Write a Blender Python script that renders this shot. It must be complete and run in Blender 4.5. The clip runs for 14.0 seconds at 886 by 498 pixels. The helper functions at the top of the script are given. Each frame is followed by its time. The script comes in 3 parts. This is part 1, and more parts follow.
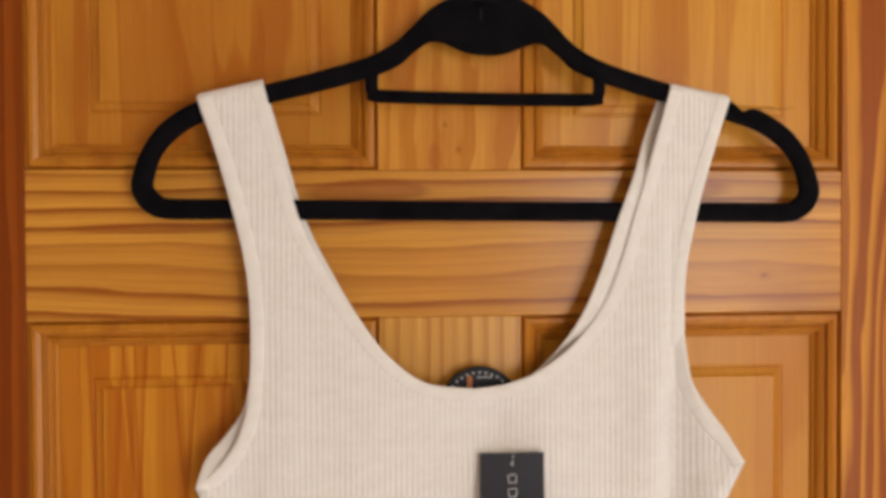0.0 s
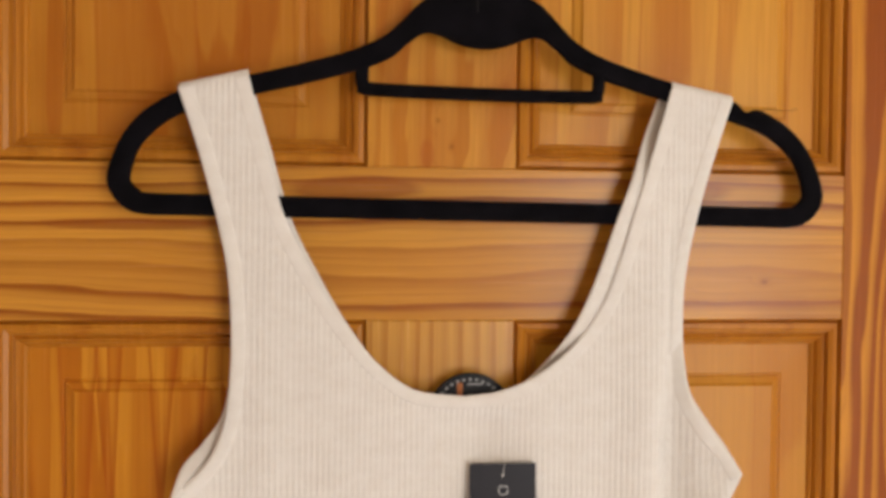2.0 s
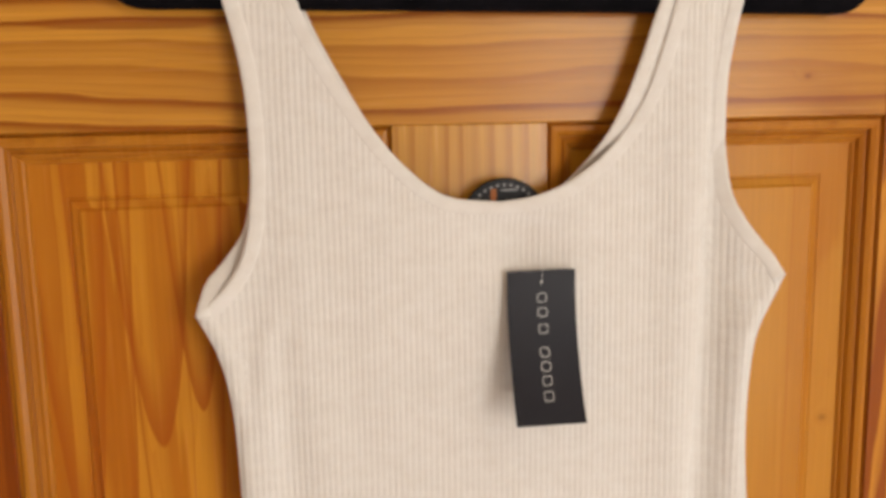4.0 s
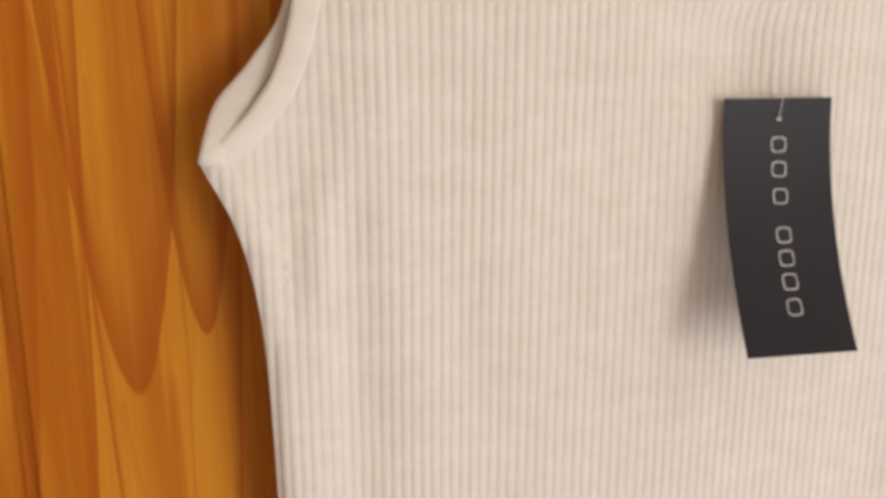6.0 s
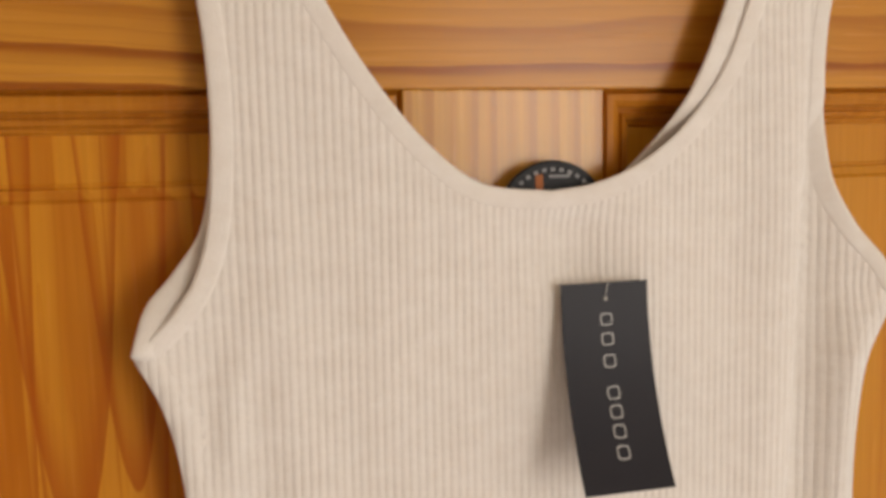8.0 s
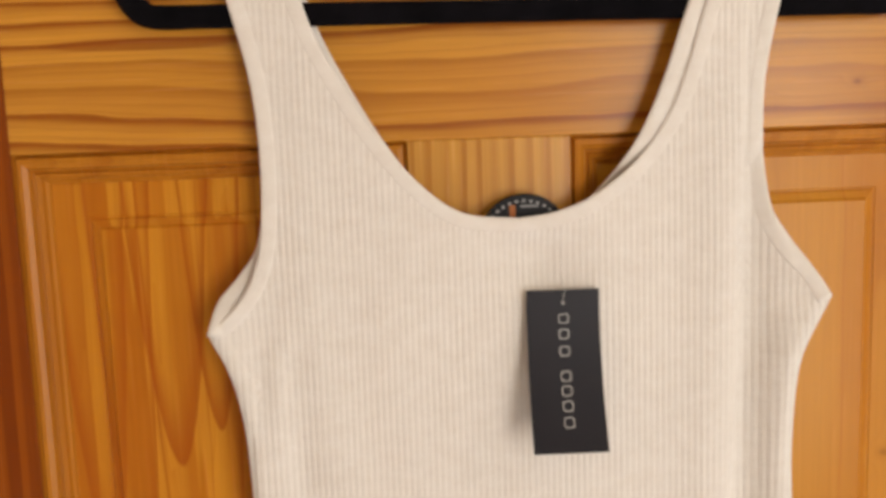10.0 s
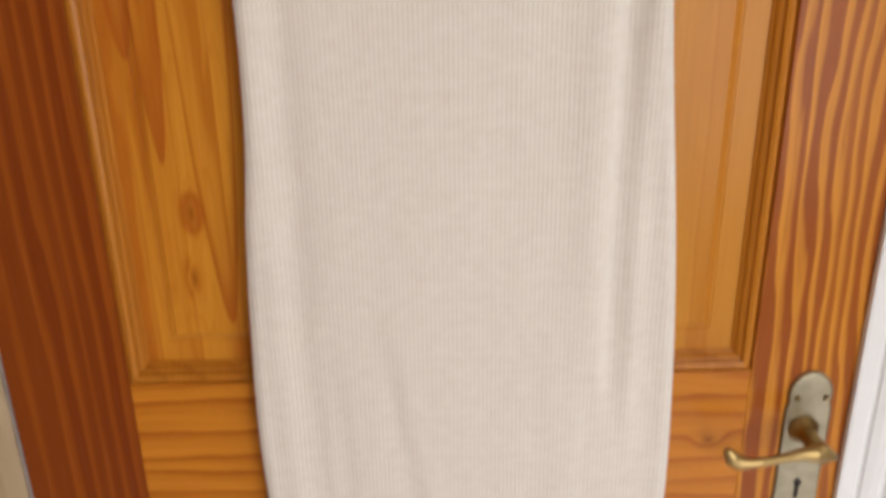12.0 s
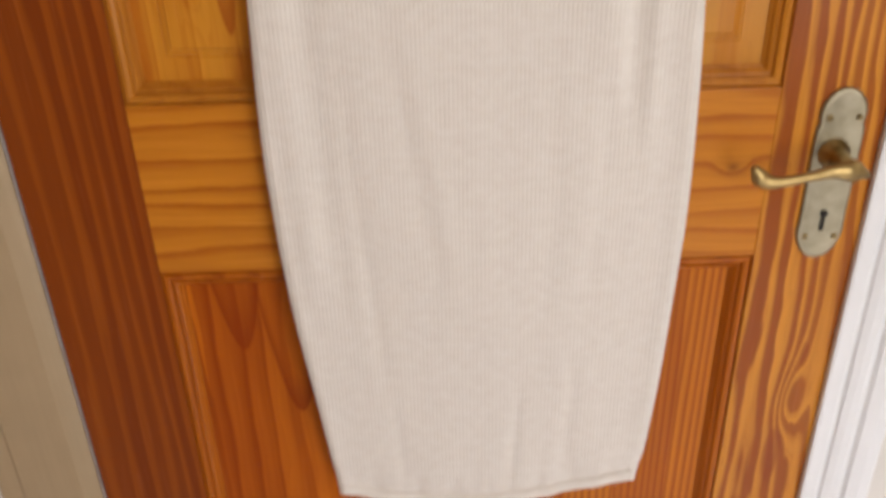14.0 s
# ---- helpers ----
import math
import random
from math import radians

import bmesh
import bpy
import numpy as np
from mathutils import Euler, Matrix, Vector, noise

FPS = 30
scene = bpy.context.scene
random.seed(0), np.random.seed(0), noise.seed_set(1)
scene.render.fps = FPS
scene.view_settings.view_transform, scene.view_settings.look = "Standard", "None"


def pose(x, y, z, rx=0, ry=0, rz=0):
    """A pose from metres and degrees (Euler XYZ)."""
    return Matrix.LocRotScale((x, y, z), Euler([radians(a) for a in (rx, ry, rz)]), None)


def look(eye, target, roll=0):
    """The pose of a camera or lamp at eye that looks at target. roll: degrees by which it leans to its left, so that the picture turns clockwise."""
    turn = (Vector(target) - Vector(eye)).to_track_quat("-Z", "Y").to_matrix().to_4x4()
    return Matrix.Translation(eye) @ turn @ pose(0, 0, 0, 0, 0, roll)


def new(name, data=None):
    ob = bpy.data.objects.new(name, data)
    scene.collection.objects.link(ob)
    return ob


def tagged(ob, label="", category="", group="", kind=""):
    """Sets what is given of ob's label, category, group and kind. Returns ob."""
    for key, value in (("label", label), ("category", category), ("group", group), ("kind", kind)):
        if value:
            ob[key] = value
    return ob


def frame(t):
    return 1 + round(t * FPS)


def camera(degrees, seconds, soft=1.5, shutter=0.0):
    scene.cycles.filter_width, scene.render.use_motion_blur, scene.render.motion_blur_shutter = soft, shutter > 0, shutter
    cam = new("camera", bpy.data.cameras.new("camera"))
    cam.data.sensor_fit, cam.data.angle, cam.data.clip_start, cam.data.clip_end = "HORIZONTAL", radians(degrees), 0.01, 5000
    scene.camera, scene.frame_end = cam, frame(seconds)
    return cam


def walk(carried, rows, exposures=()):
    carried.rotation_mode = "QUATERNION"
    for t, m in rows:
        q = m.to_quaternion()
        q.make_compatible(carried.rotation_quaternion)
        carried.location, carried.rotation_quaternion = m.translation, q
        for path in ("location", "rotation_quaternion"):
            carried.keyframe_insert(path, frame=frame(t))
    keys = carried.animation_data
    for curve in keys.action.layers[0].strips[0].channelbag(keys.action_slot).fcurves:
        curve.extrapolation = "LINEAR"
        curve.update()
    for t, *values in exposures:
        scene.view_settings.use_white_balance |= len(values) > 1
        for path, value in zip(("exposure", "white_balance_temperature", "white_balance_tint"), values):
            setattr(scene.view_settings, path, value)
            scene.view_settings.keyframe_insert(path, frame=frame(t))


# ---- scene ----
cam = camera(53.6, 14.0, soft=3.8, shutter=0.5)
PATH = [
    (0, (-0.058, -0.597, 1.66), (0.119, 1.394, 1.624), -0.3),
    (0.5, (-0.061, -0.591, 1.671), (0.13, 1.4, 1.642), -0.2),
    (1, (-0.067, -0.584, 1.666), (0.133, 1.406, 1.673), -0.4),
    (1.5, (-0.061, -0.58, 1.67), (0.146, 1.409, 1.638), -0.2),
    (2, (-0.064, -0.572, 1.662), (0.162, 1.415, 1.62), 0.6),
    (2.5, (-0.071, -0.563, 1.665), (0.159, 1.422, 1.577), 0.3),
    (3, (-0.069, -0.557, 1.648), (0.171, 1.42, 1.467), -0.5),
    (3.5, (-0.079, -0.542, 1.626), (0.181, 1.42, 1.337), -1.0),
    (4, (-0.101, -0.535, 1.612), (0.2, 1.417, 1.298), -1.1),
    (4.2, (-0.085, -0.538, 1.622), (0.153, 1.414, 1.254), -1.4),
    (6.3, (-0.152, -0.302, 1.526), (0.324, 1.59, 1.087), 0.2),
    (6.5, (-0.151, -0.305, 1.528), (0.382, 1.577, 1.11), 0.4),
    (7, (-0.157, -0.335, 1.559), (0.441, 1.542, 1.216), -0.2),
    (7.5, (-0.143, -0.375, 1.572), (0.398, 1.536, 1.333), -1.0),
    (8, (-0.136, -0.387, 1.576), (0.382, 1.531, 1.35), -1.2),
    (8.2, (-0.131, -0.398, 1.583), (0.345, 1.532, 1.362), -1.5),
    (10.3, (-0.046, -0.532, 1.605), (0.011, 1.443, 1.35), -1.9),
    (10.5, (-0.053, -0.534, 1.592), (0.024, 1.436, 1.343), -1.2),
    (11, (-0.038, -0.556, 1.564), (0.058, 1.375, 1.055), -0.1),
    (11.5, (-0.02, -0.614, 1.516), (0.033, 1.272, 0.852), 0.3),
    (11.7, (-0.018, -0.636, 1.509), (0.041, 1.208, 0.735), -0.0),
    (12, (-0.005, -0.687, 1.451), (0.017, 1.165, 0.695), -1.0),
    (12.5, (-0.004, -0.703, 1.397), (-0.017, 1.078, 0.488), -1.0),
    (13, (-0.01, -0.702, 1.339), (-0.007, 1.026, 0.332), -0.6),
    (13.5, (-0.003, -0.702, 1.298), (-0.018, 0.953, 0.175), -1.1),
    (14, (-0.018, -0.714, 1.296), (-0.006, 1.033, 0.321), -1.6),
]
# the film camera's own exposure and white balance drift: seconds, stops, kelvin, tint
DRIFT = [(0, 0.31, 6950, 12), (3, 0.36, 7100, 11), (4.2, 0.36, 7150, 11), (6.5, 0.29, 6950, 12), (7.5, 0.16, 7350, 12), (8.2, 0.2, 7350, 12), (10.3, 0.39, 7250, 11), (11, 0.36, 6950, 11), (12, 0.21, 6800, 11), (13, 0.22, 6750, 11), (14, 0.17, 6850, 12)]
walk(cam, [(t, look(eye, target, roll)) for t, eye, target, roll in PATH], DRIFT)

# ---------------------------------------------------------------- world and light
world = bpy.data.worlds.new("sky")
scene.world = world
world.use_nodes = True
wn = world.node_tree.nodes
sky = wn.new("ShaderNodeTexSky")
sky.sky_type, sky.sun_disc = "NISHITA", False
sky.sun_elevation, sky.sun_rotation = radians(48), radians(167)
world.node_tree.links.new(sky.outputs[0], wn["Background"].inputs[0])
wn["Background"].inputs[1].default_value = 0.1

# added, unseen sun: its patch on the floor through the window brightens the hem
sun = bpy.data.lights.new("sun", "SUN")
sun.energy, sun.angle, sun.color = 5.0, radians(0.5), (1.0, 0.975, 0.95)
sun_ob = new("sun", sun)
sun_ob.matrix_world = look((1.5, -3.9, 4.0), (0.95, -1.6, 1.4))

# daylight through the window behind the camera
WIN_X0, WIN_X1, WIN_Z0, WIN_Z1, BACK_Y = 0.52, 1.46, 0.50, 2.12, -2.15
lamp = bpy.data.lights.new("window_daylight", "AREA")
lamp.shape, lamp.size, lamp.size_y = "RECTANGLE", WIN_X1 - WIN_X0 - 0.1, WIN_Z1 - WIN_Z0 - 0.1
lamp.energy, lamp.color = 22, (0.98, 0.985, 1.0)
lamp_ob = new("window_daylight", lamp)
lamp_ob.matrix_world = look(((WIN_X0 + WIN_X1) / 2, BACK_Y - 0.03, (WIN_Z0 + WIN_Z1) / 2), ((WIN_X0 + WIN_X1) / 2, 0, (WIN_Z0 + WIN_Z1) / 2))


# ---------------------------------------------------------------- material helpers
class Graph:
    """A small helper to write node materials as formulas."""

    def __init__(self, name):
        self.mat = bpy.data.materials.new(name)
        self.mat.use_nodes = True
        self.tree = self.mat.node_tree
        self.shader = self.tree.nodes["Principled BSDF"]

    def node(self, kind, **links):
        n = self.tree.nodes.new(kind)
        for key, value in links.items():
            self.put(n.inputs[key], value)
        return n

    def put(self, socket, value):
        if isinstance(value, bpy.types.NodeSocket):
            self.tree.links.new(value, socket)
        else:
            socket.default_value = value

    def m(self, op, a, b=0.0, c=0.0):
        n = self.tree.nodes.new("ShaderNodeMath")
        n.operation = op
        for i, value in enumerate((a, b, c)):
            self.put(n.inputs[i], value)
        return n.outputs[0]

    def xyz(self):
        tc = self.tree.nodes.new("ShaderNodeTexCoord")
        s = self.node("ShaderNodeSeparateXYZ", Vector=tc.outputs["Object"])
        return s.outputs

    def vec(self, x, y, z):
        return self.node("ShaderNodeCombineXYZ", X=x, Y=y, Z=z).outputs[0]

    def noise(self, vec, scale=1.0, detail=2.0, rough=0.5):
        return self.node("ShaderNodeTexNoise", Vector=vec, Scale=scale, Detail=detail, Roughness=rough).outputs["Fac"]

    def ramp(self, fac, stops):
        n = self.node("ShaderNodeValToRGB", Fac=fac)
        e = n.color_ramp.elements
        while len(e) < len(stops):
            e.new(0.5)
        for item, (at, col) in zip(e, stops):
            item.position, item.color = at, (*col, 1) if len(col) == 3 else col
        return n.outputs["Color"]

    def mix(self, fac, a, b, mode="MIX"):
        n = self.tree.nodes.new("ShaderNodeMix")
        n.data_type, n.blend_type = "RGBA", mode
        self.put(n.inputs[0], fac)
        for i, value in ((6, a), (7, b)):
            self.put(n.inputs[i], value if isinstance(value, bpy.types.NodeSocket) else (*value, 1))
        return n.outputs[2]

    def bump(self, height, strength, distance):
        n = self.node("ShaderNodeBump", Height=height, Strength=strength, Distance=distance)
        self.tree.links.new(n.outputs[0], self.shader.inputs["Normal"])

    def done(self, colour, rough, **more):
        self.put(self.shader.inputs["Base Color"], colour if isinstance(colour, bpy.types.NodeSocket) else (*colour, 1))
        self.put(self.shader.inputs["Roughness"], rough)
        for key, value in more.items():
            self.put(self.shader.inputs[key.replace("_", " ")], value)
        return self.mat


def pine(name, along, seed, light, dark, rings, wander, scale=(9.0, 1.1), knots=(), stave=0.0, line=0.82, ripple=0.55, tongues=(), stains=(), uneven=0.6, red=0.35, coat=0.22, heart=0.75):
    """Varnished pine. along: the grain's axis; rings: growth rings a metre; wander: how far they stray, in rings;
    knots: (across, along, half width, half length, rings); stave: the width of the glued boards; line: where a ring
    turns dark; tongues: flat-sawn points (across, tip, sharpness, length); stains: resin patches
    (across, along, half width, half length); uneven: how much the rings differ; red: how red the stain patches are; coat: varnish gloss; heart: how dark a knot is in its middle."""
    g = Graph(name)
    x, y, z = g.xyz()
    a, l = (x, z) if along == "z" else (z, x)
    depth = g.m("MULTIPLY", y, 3.0)
    shift = 0.0
    tint = 0.5
    if stave:
        place = g.m("DIVIDE", g.m("ADD", a, seed * 0.013), stave)
        place = g.m("ADD", place, g.m("MULTIPLY", g.noise(g.vec(seed, 0.0, g.m("MULTIPLY", l, 9.0)), 1.0, 1.0), 0.10))
        cell = g.m("FLOOR", place)
        wnz = g.tree.nodes.new("ShaderNodeTexWhiteNoise")
        wnz.noise_dimensions = "1D"
        g.put(wnz.inputs["W"], g.m("ADD", cell, seed * 3.7))
        tint = wnz.outputs["Value"]
        shift = g.m("MULTIPLY", tint, 37.0)
    p = g.vec(g.m("MULTIPLY", a, scale[0]), g.m("MULTIPLY", l, scale[1]), g.m("ADD", g.m("ADD", depth, seed * 5.13), shift))
    low = g.noise(p, 1.0, 1.5, 0.45)
    q = g.vec(g.m("MULTIPLY", a, scale[0] * 5), g.m("MULTIPLY", l, scale[1] * 5), g.m("ADD", depth, seed * 2.9))
    mid = g.noise(q, 1.0, 2.0, 0.5)
    v = g.m("ADD", g.m("MULTIPLY", a, rings), g.m("MULTIPLY", low, wander))
    v = g.m("ADD", v, g.m("MULTIPLY", mid, ripple))
    v = g.m("ADD", v, g.m("ADD", shift, g.m("MULTIPLY", y, rings * 2.5)))
    core = 0.0
    for ka, kl, wa, wl, n in knots:
        da = g.m("DIVIDE", g.m("SUBTRACT", a, ka), wa)
        dl = g.m("DIVIDE", g.m("SUBTRACT", l, kl), wl)
        r2 = g.m("ADD", g.m("MULTIPLY", da, da), g.m("MULTIPLY", dl, dl))
        hump = g.m("EXPONENT", g.m("MULTIPLY", r2, -1.0))
        v = g.m("ADD", v, g.m("MULTIPLY", hump, n))
        core = g.m("MAXIMUM", core, g.m("EXPONENT", g.m("MULTIPLY", r2, -9.0)))
    band = g.m("FRACT", v)
    mean = tuple((p_ * 0.62 + q_ * 0.38) for p_, q_ in zip(light, dark))
    deep = (dark[0] * 0.82, dark[1] * 0.62, dark[2] * 0.7)
    col = g.ramp(band, [(0.0, light), (line * 0.42, light), (line * 0.78, mean), (line, dark), (0.945, dark), (0.985, light)])
    # each year's ring has its own strength
    year = g.tree.nodes.new("ShaderNodeTexWhiteNoise")
    year.noise_dimensions = "1D"
    g.put(year.inputs["W"], g.m("ADD", g.m("FLOOR", v), seed * 1.3))
    plain = tuple(p_ * 0.78 + q_ * 0.22 for p_, q_ in zip(light, dark))
    col = g.mix(g.m("MULTIPLY", g.m("POWER", year.outputs["Value"], 1.6), uneven), col, plain)
    fine = g.m("FRACT", g.m("MULTIPLY", v, 3.3))
    col = g.mix(g.m("MULTIPLY", g.m("POWER", fine, 5.0), 0.32), col, dark)
    # broad resin-red patches drawn out along the grain
    patch = g.noise(g.vec(g.m("MULTIPLY", a, 24.0), g.m("MULTIPLY", l, 3.6), g.m("ADD", g.m("ADD", depth, seed * 9.1), shift)), 1.0, 2.5, 0.55)
    patch = g.ramp(patch, [(0.52, (0, 0, 0)), (0.70, (1, 1, 1))])
    col = g.mix(g.m("MULTIPLY", patch, red), col, deep)
    for ka, kl, wa, wl in stains:
        da = g.m("DIVIDE", g.m("SUBTRACT", a, ka), wa)
        dl = g.m("DIVIDE", g.m("SUBTRACT", l, kl), wl)
        r2 = g.m("ADD", g.m("ADD", g.m("MULTIPLY", da, da), g.m("MULTIPLY", dl, dl)), g.m("MULTIPLY", g.m("SUBTRACT", mid, 0.5), 1.4))
        col = g.mix(g.m("MULTIPLY", g.ramp(r2, [(0.55, (1, 1, 1)), (0.95, (0, 0, 0))]), 0.6), col, deep)
    for ka, tip, sharp, run in tongues:
        da = g.m("SUBTRACT", g.m("ADD", a, g.m("MULTIPLY", g.m("SUBTRACT", mid, 0.5), 0.004)), ka)
        f = g.m("SUBTRACT", g.m("SUBTRACT", l, tip), g.m("MULTIPLY", g.m("MULTIPLY", da, da), sharp))
        f = g.m("DIVIDE", f, run)
        col = g.mix(g.ramp(f, [(0.0, (0, 0, 0)), (0.035, (0.85, 0.85, 0.85)), (0.20, (0.70, 0.70, 0.70)), (0.62, (0.12, 0.12, 0.12)), (1.0, (0, 0, 0))]), col, deep)
    fibre = g.noise(g.vec(g.m("MULTIPLY", a, 420.0), g.m("MULTIPLY", l, 9.0), seed), 1.0, 3.0, 0.6)
    col = g.mix(0.30, col, g.ramp(fibre, [(0.25, (0.55, 0.5, 0.45)), (0.6, (1, 1, 1))]), "MULTIPLY")
    blot = g.noise(g.vec(g.m("MULTIPLY", a, 14.0), g.m("MULTIPLY", l, 3.0), g.m("ADD", depth, seed * 7.7)), 1.0, 2.0)
    col = g.mix(g.m("MULTIPLY", g.m("SUBTRACT", blot, 0.38), 0.7), col, dark)
    if stave:
        col = g.mix(g.m("MULTIPLY", g.m("POWER", tint, 2.0), 0.48), col, deep)
        seam = g.ramp(g.m("ABSOLUTE", g.m("SUBTRACT", g.m("FRACT", place), 0.5)), [(0.475, (0, 0, 0)), (0.497, (1, 1, 1))])
        col = g.mix(g.m("MULTIPLY", seam, 0.45), col, deep)
    if knots:
        col = g.mix(g.m("MULTIPLY", core, heart), col, tuple(c * 0.55 for c in dark))
    g.bump(g.m("ADD", g.m("MULTIPLY", band, -0.5), fibre), 0.12, 0.0006)
    rough = g.m("ADD", g.m("MULTIPLY", blot, 0.20), 0.28)
    return g.done(col, rough, Specular_IOR_Level=0.08, Coat_Weight=coat, Coat_Roughness=g.m("MULTIPLY_ADD", fibre, 0.20, 0.15))


M_STILE_R = pine("pine_flame_grain", "z", 3, (0.6372, 0.2588, 0.0266), (0.3039, 0.0732, 0.0057), 62, 7.0, (11, 1.0), knots=((0.343, 0.705, 0.016, 0.046, 2.0), (0.333, 1.585, 0.020, 0.075, 2.6)), line=0.50, ripple=1.7, uneven=0.35, red=0.15, heart=0.1, stains=((0.349, 0.762, 0.006, 0.022), (0.335, 0.628, 0.011, 0.042)))
# Red left stile; the dimmer light on that side is put into its colour.
M_STILE_L = pine("pine_red_streaks_dimmed", "z", 8, (0.320, 0.076, 0.0065), (0.205, 0.038, 0.0030), 52, 5.0, (10, 0.6), line=0.42, ripple=1.0, uneven=0.5, red=0.2)
M_RAIL = pine("pine_rail", "x", 5, (0.67, 0.3, 0.04), (0.32, 0.088, 0.0085), 72, 4.6, (11, 1.7), knots=((1.629, 0.223, 0.0045, 0.0065, 0.2),), line=0.84, ripple=0.7, stains=((1.688, -0.055, 0.010, 0.050), (1.690, 0.155, 0.009, 0.045), (1.664, -0.200, 0.004, 0.070)), red=0.6, uneven=0.75, coat=0.5)
M_LOCK = pine("pine_lock_rail", "x", 12, (0.63, 0.235, 0.02), (0.4, 0.11, 0.008), 48, 4.4, (9, 1.6), knots=((0.972, 0.248, 0.010, 0.015, 0.8),), line=0.86, ripple=0.8, red=0.25)
M_RAIL_END = pine("pine_end_rail", "x", 21, (0.5962, 0.2590, 0.0342), (0.3886, 0.1344, 0.0127), 60, 3.0, (9, 1.2))
M_MULL = pine("pine_mullion", "z", 17, (0.6372, 0.3146, 0.0494), (0.4686, 0.1835, 0.0184), 95, 2.0, (8, 0.8), line=0.7, red=0.12, coat=0.9)
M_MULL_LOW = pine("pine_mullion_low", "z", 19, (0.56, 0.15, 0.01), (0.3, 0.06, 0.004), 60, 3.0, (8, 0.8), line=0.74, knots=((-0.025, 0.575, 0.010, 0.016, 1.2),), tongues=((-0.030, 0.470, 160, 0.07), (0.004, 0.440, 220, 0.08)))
M_MULL_TOP = pine("pine_mullion_knotted", "z", 26, (0.6588, 0.2964, 0.0456), (0.4988, 0.1736, 0.0181), 44, 5.0, (12, 2.6), knots=((-0.003, 1.734, 0.0042, 0.0048, 0.2), (0.006, 1.717, 0.0044, 0.0050, 0.2)), line=0.7, ripple=1.2, uneven=0.3, stains=((-0.032, 1.800, 0.014, 0.050), (-0.010, 1.712, 0.006, 0.012)), red=0.5)
M_PANEL_TL = pine("pine_panel_broad", "z", 31, (0.5886, 0.2565, 0.0323), (0.4466, 0.1488, 0.0137), 14, 3.0, (12, 2.0), stave=0.062, line=0.8, stains=((-0.247, 1.770, 0.006, 0.070), (-0.120, 1.800, 0.016, 0.050)), red=0.55)
M_PANEL_TR = pine("pine_panel_pale", "z", 36, (0.6912, 0.3249, 0.0475), (0.5220, 0.1910, 0.0199), 18, 2.0, (9, 1.2), stave=0.055, line=0.8)
# Left panel's base is lightened to offset the light that falls off there.
M_PANEL_ML = pine("pine_panel_arches_lightened", "z", 44, (0.7, 0.305, 0.03), (0.47, 0.138, 0.01), 22, 3.0, (12, 1.0), stave=0.036, knots=((-0.207, 1.205, 0.0075, 0.022, 1.0), (-0.211, 1.145, 0.0070, 0.022, 0.8)), tongues=((-0.1955, 1.406, 260, 0.085), (-0.1700, 1.428, 420, 0.060), (-0.2440, 1.330, 420, 0.120), (-0.2250, 1.245, 900, 0.150), (-0.1830, 1.100, 500, 0.090)), stains=((-0.205, 1.205, 0.011, 0.024),), line=0.8, ripple=0.9, red=0.15)
M_PANEL_MR = pine("pine_panel_plain", "z", 52, (0.6480, 0.3078, 0.0380), (0.5220, 0.2046, 0.0181), 14, 2.0, (9, 1.3), stave=0.06, knots=((0.252, 1.392, 0.010, 0.007, 0.5),), line=0.8, red=0.22)
# Low panels, mullion and mouldings: darker, redder pine than those above.
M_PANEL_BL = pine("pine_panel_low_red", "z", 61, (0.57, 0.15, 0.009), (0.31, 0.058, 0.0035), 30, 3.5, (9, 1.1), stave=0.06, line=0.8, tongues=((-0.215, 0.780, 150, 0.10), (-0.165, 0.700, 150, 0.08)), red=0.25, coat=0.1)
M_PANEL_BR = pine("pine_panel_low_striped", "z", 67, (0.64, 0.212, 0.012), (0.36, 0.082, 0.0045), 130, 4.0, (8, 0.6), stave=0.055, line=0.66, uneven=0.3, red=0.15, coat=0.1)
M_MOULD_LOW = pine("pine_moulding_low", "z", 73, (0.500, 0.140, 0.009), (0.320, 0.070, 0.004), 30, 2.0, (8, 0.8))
M_MOULD = pine("pine_moulding", "z", 71, (0.52, 0.195, 0.02), (0.43, 0.148, 0.014), 30, 2.0, (8, 0.8))


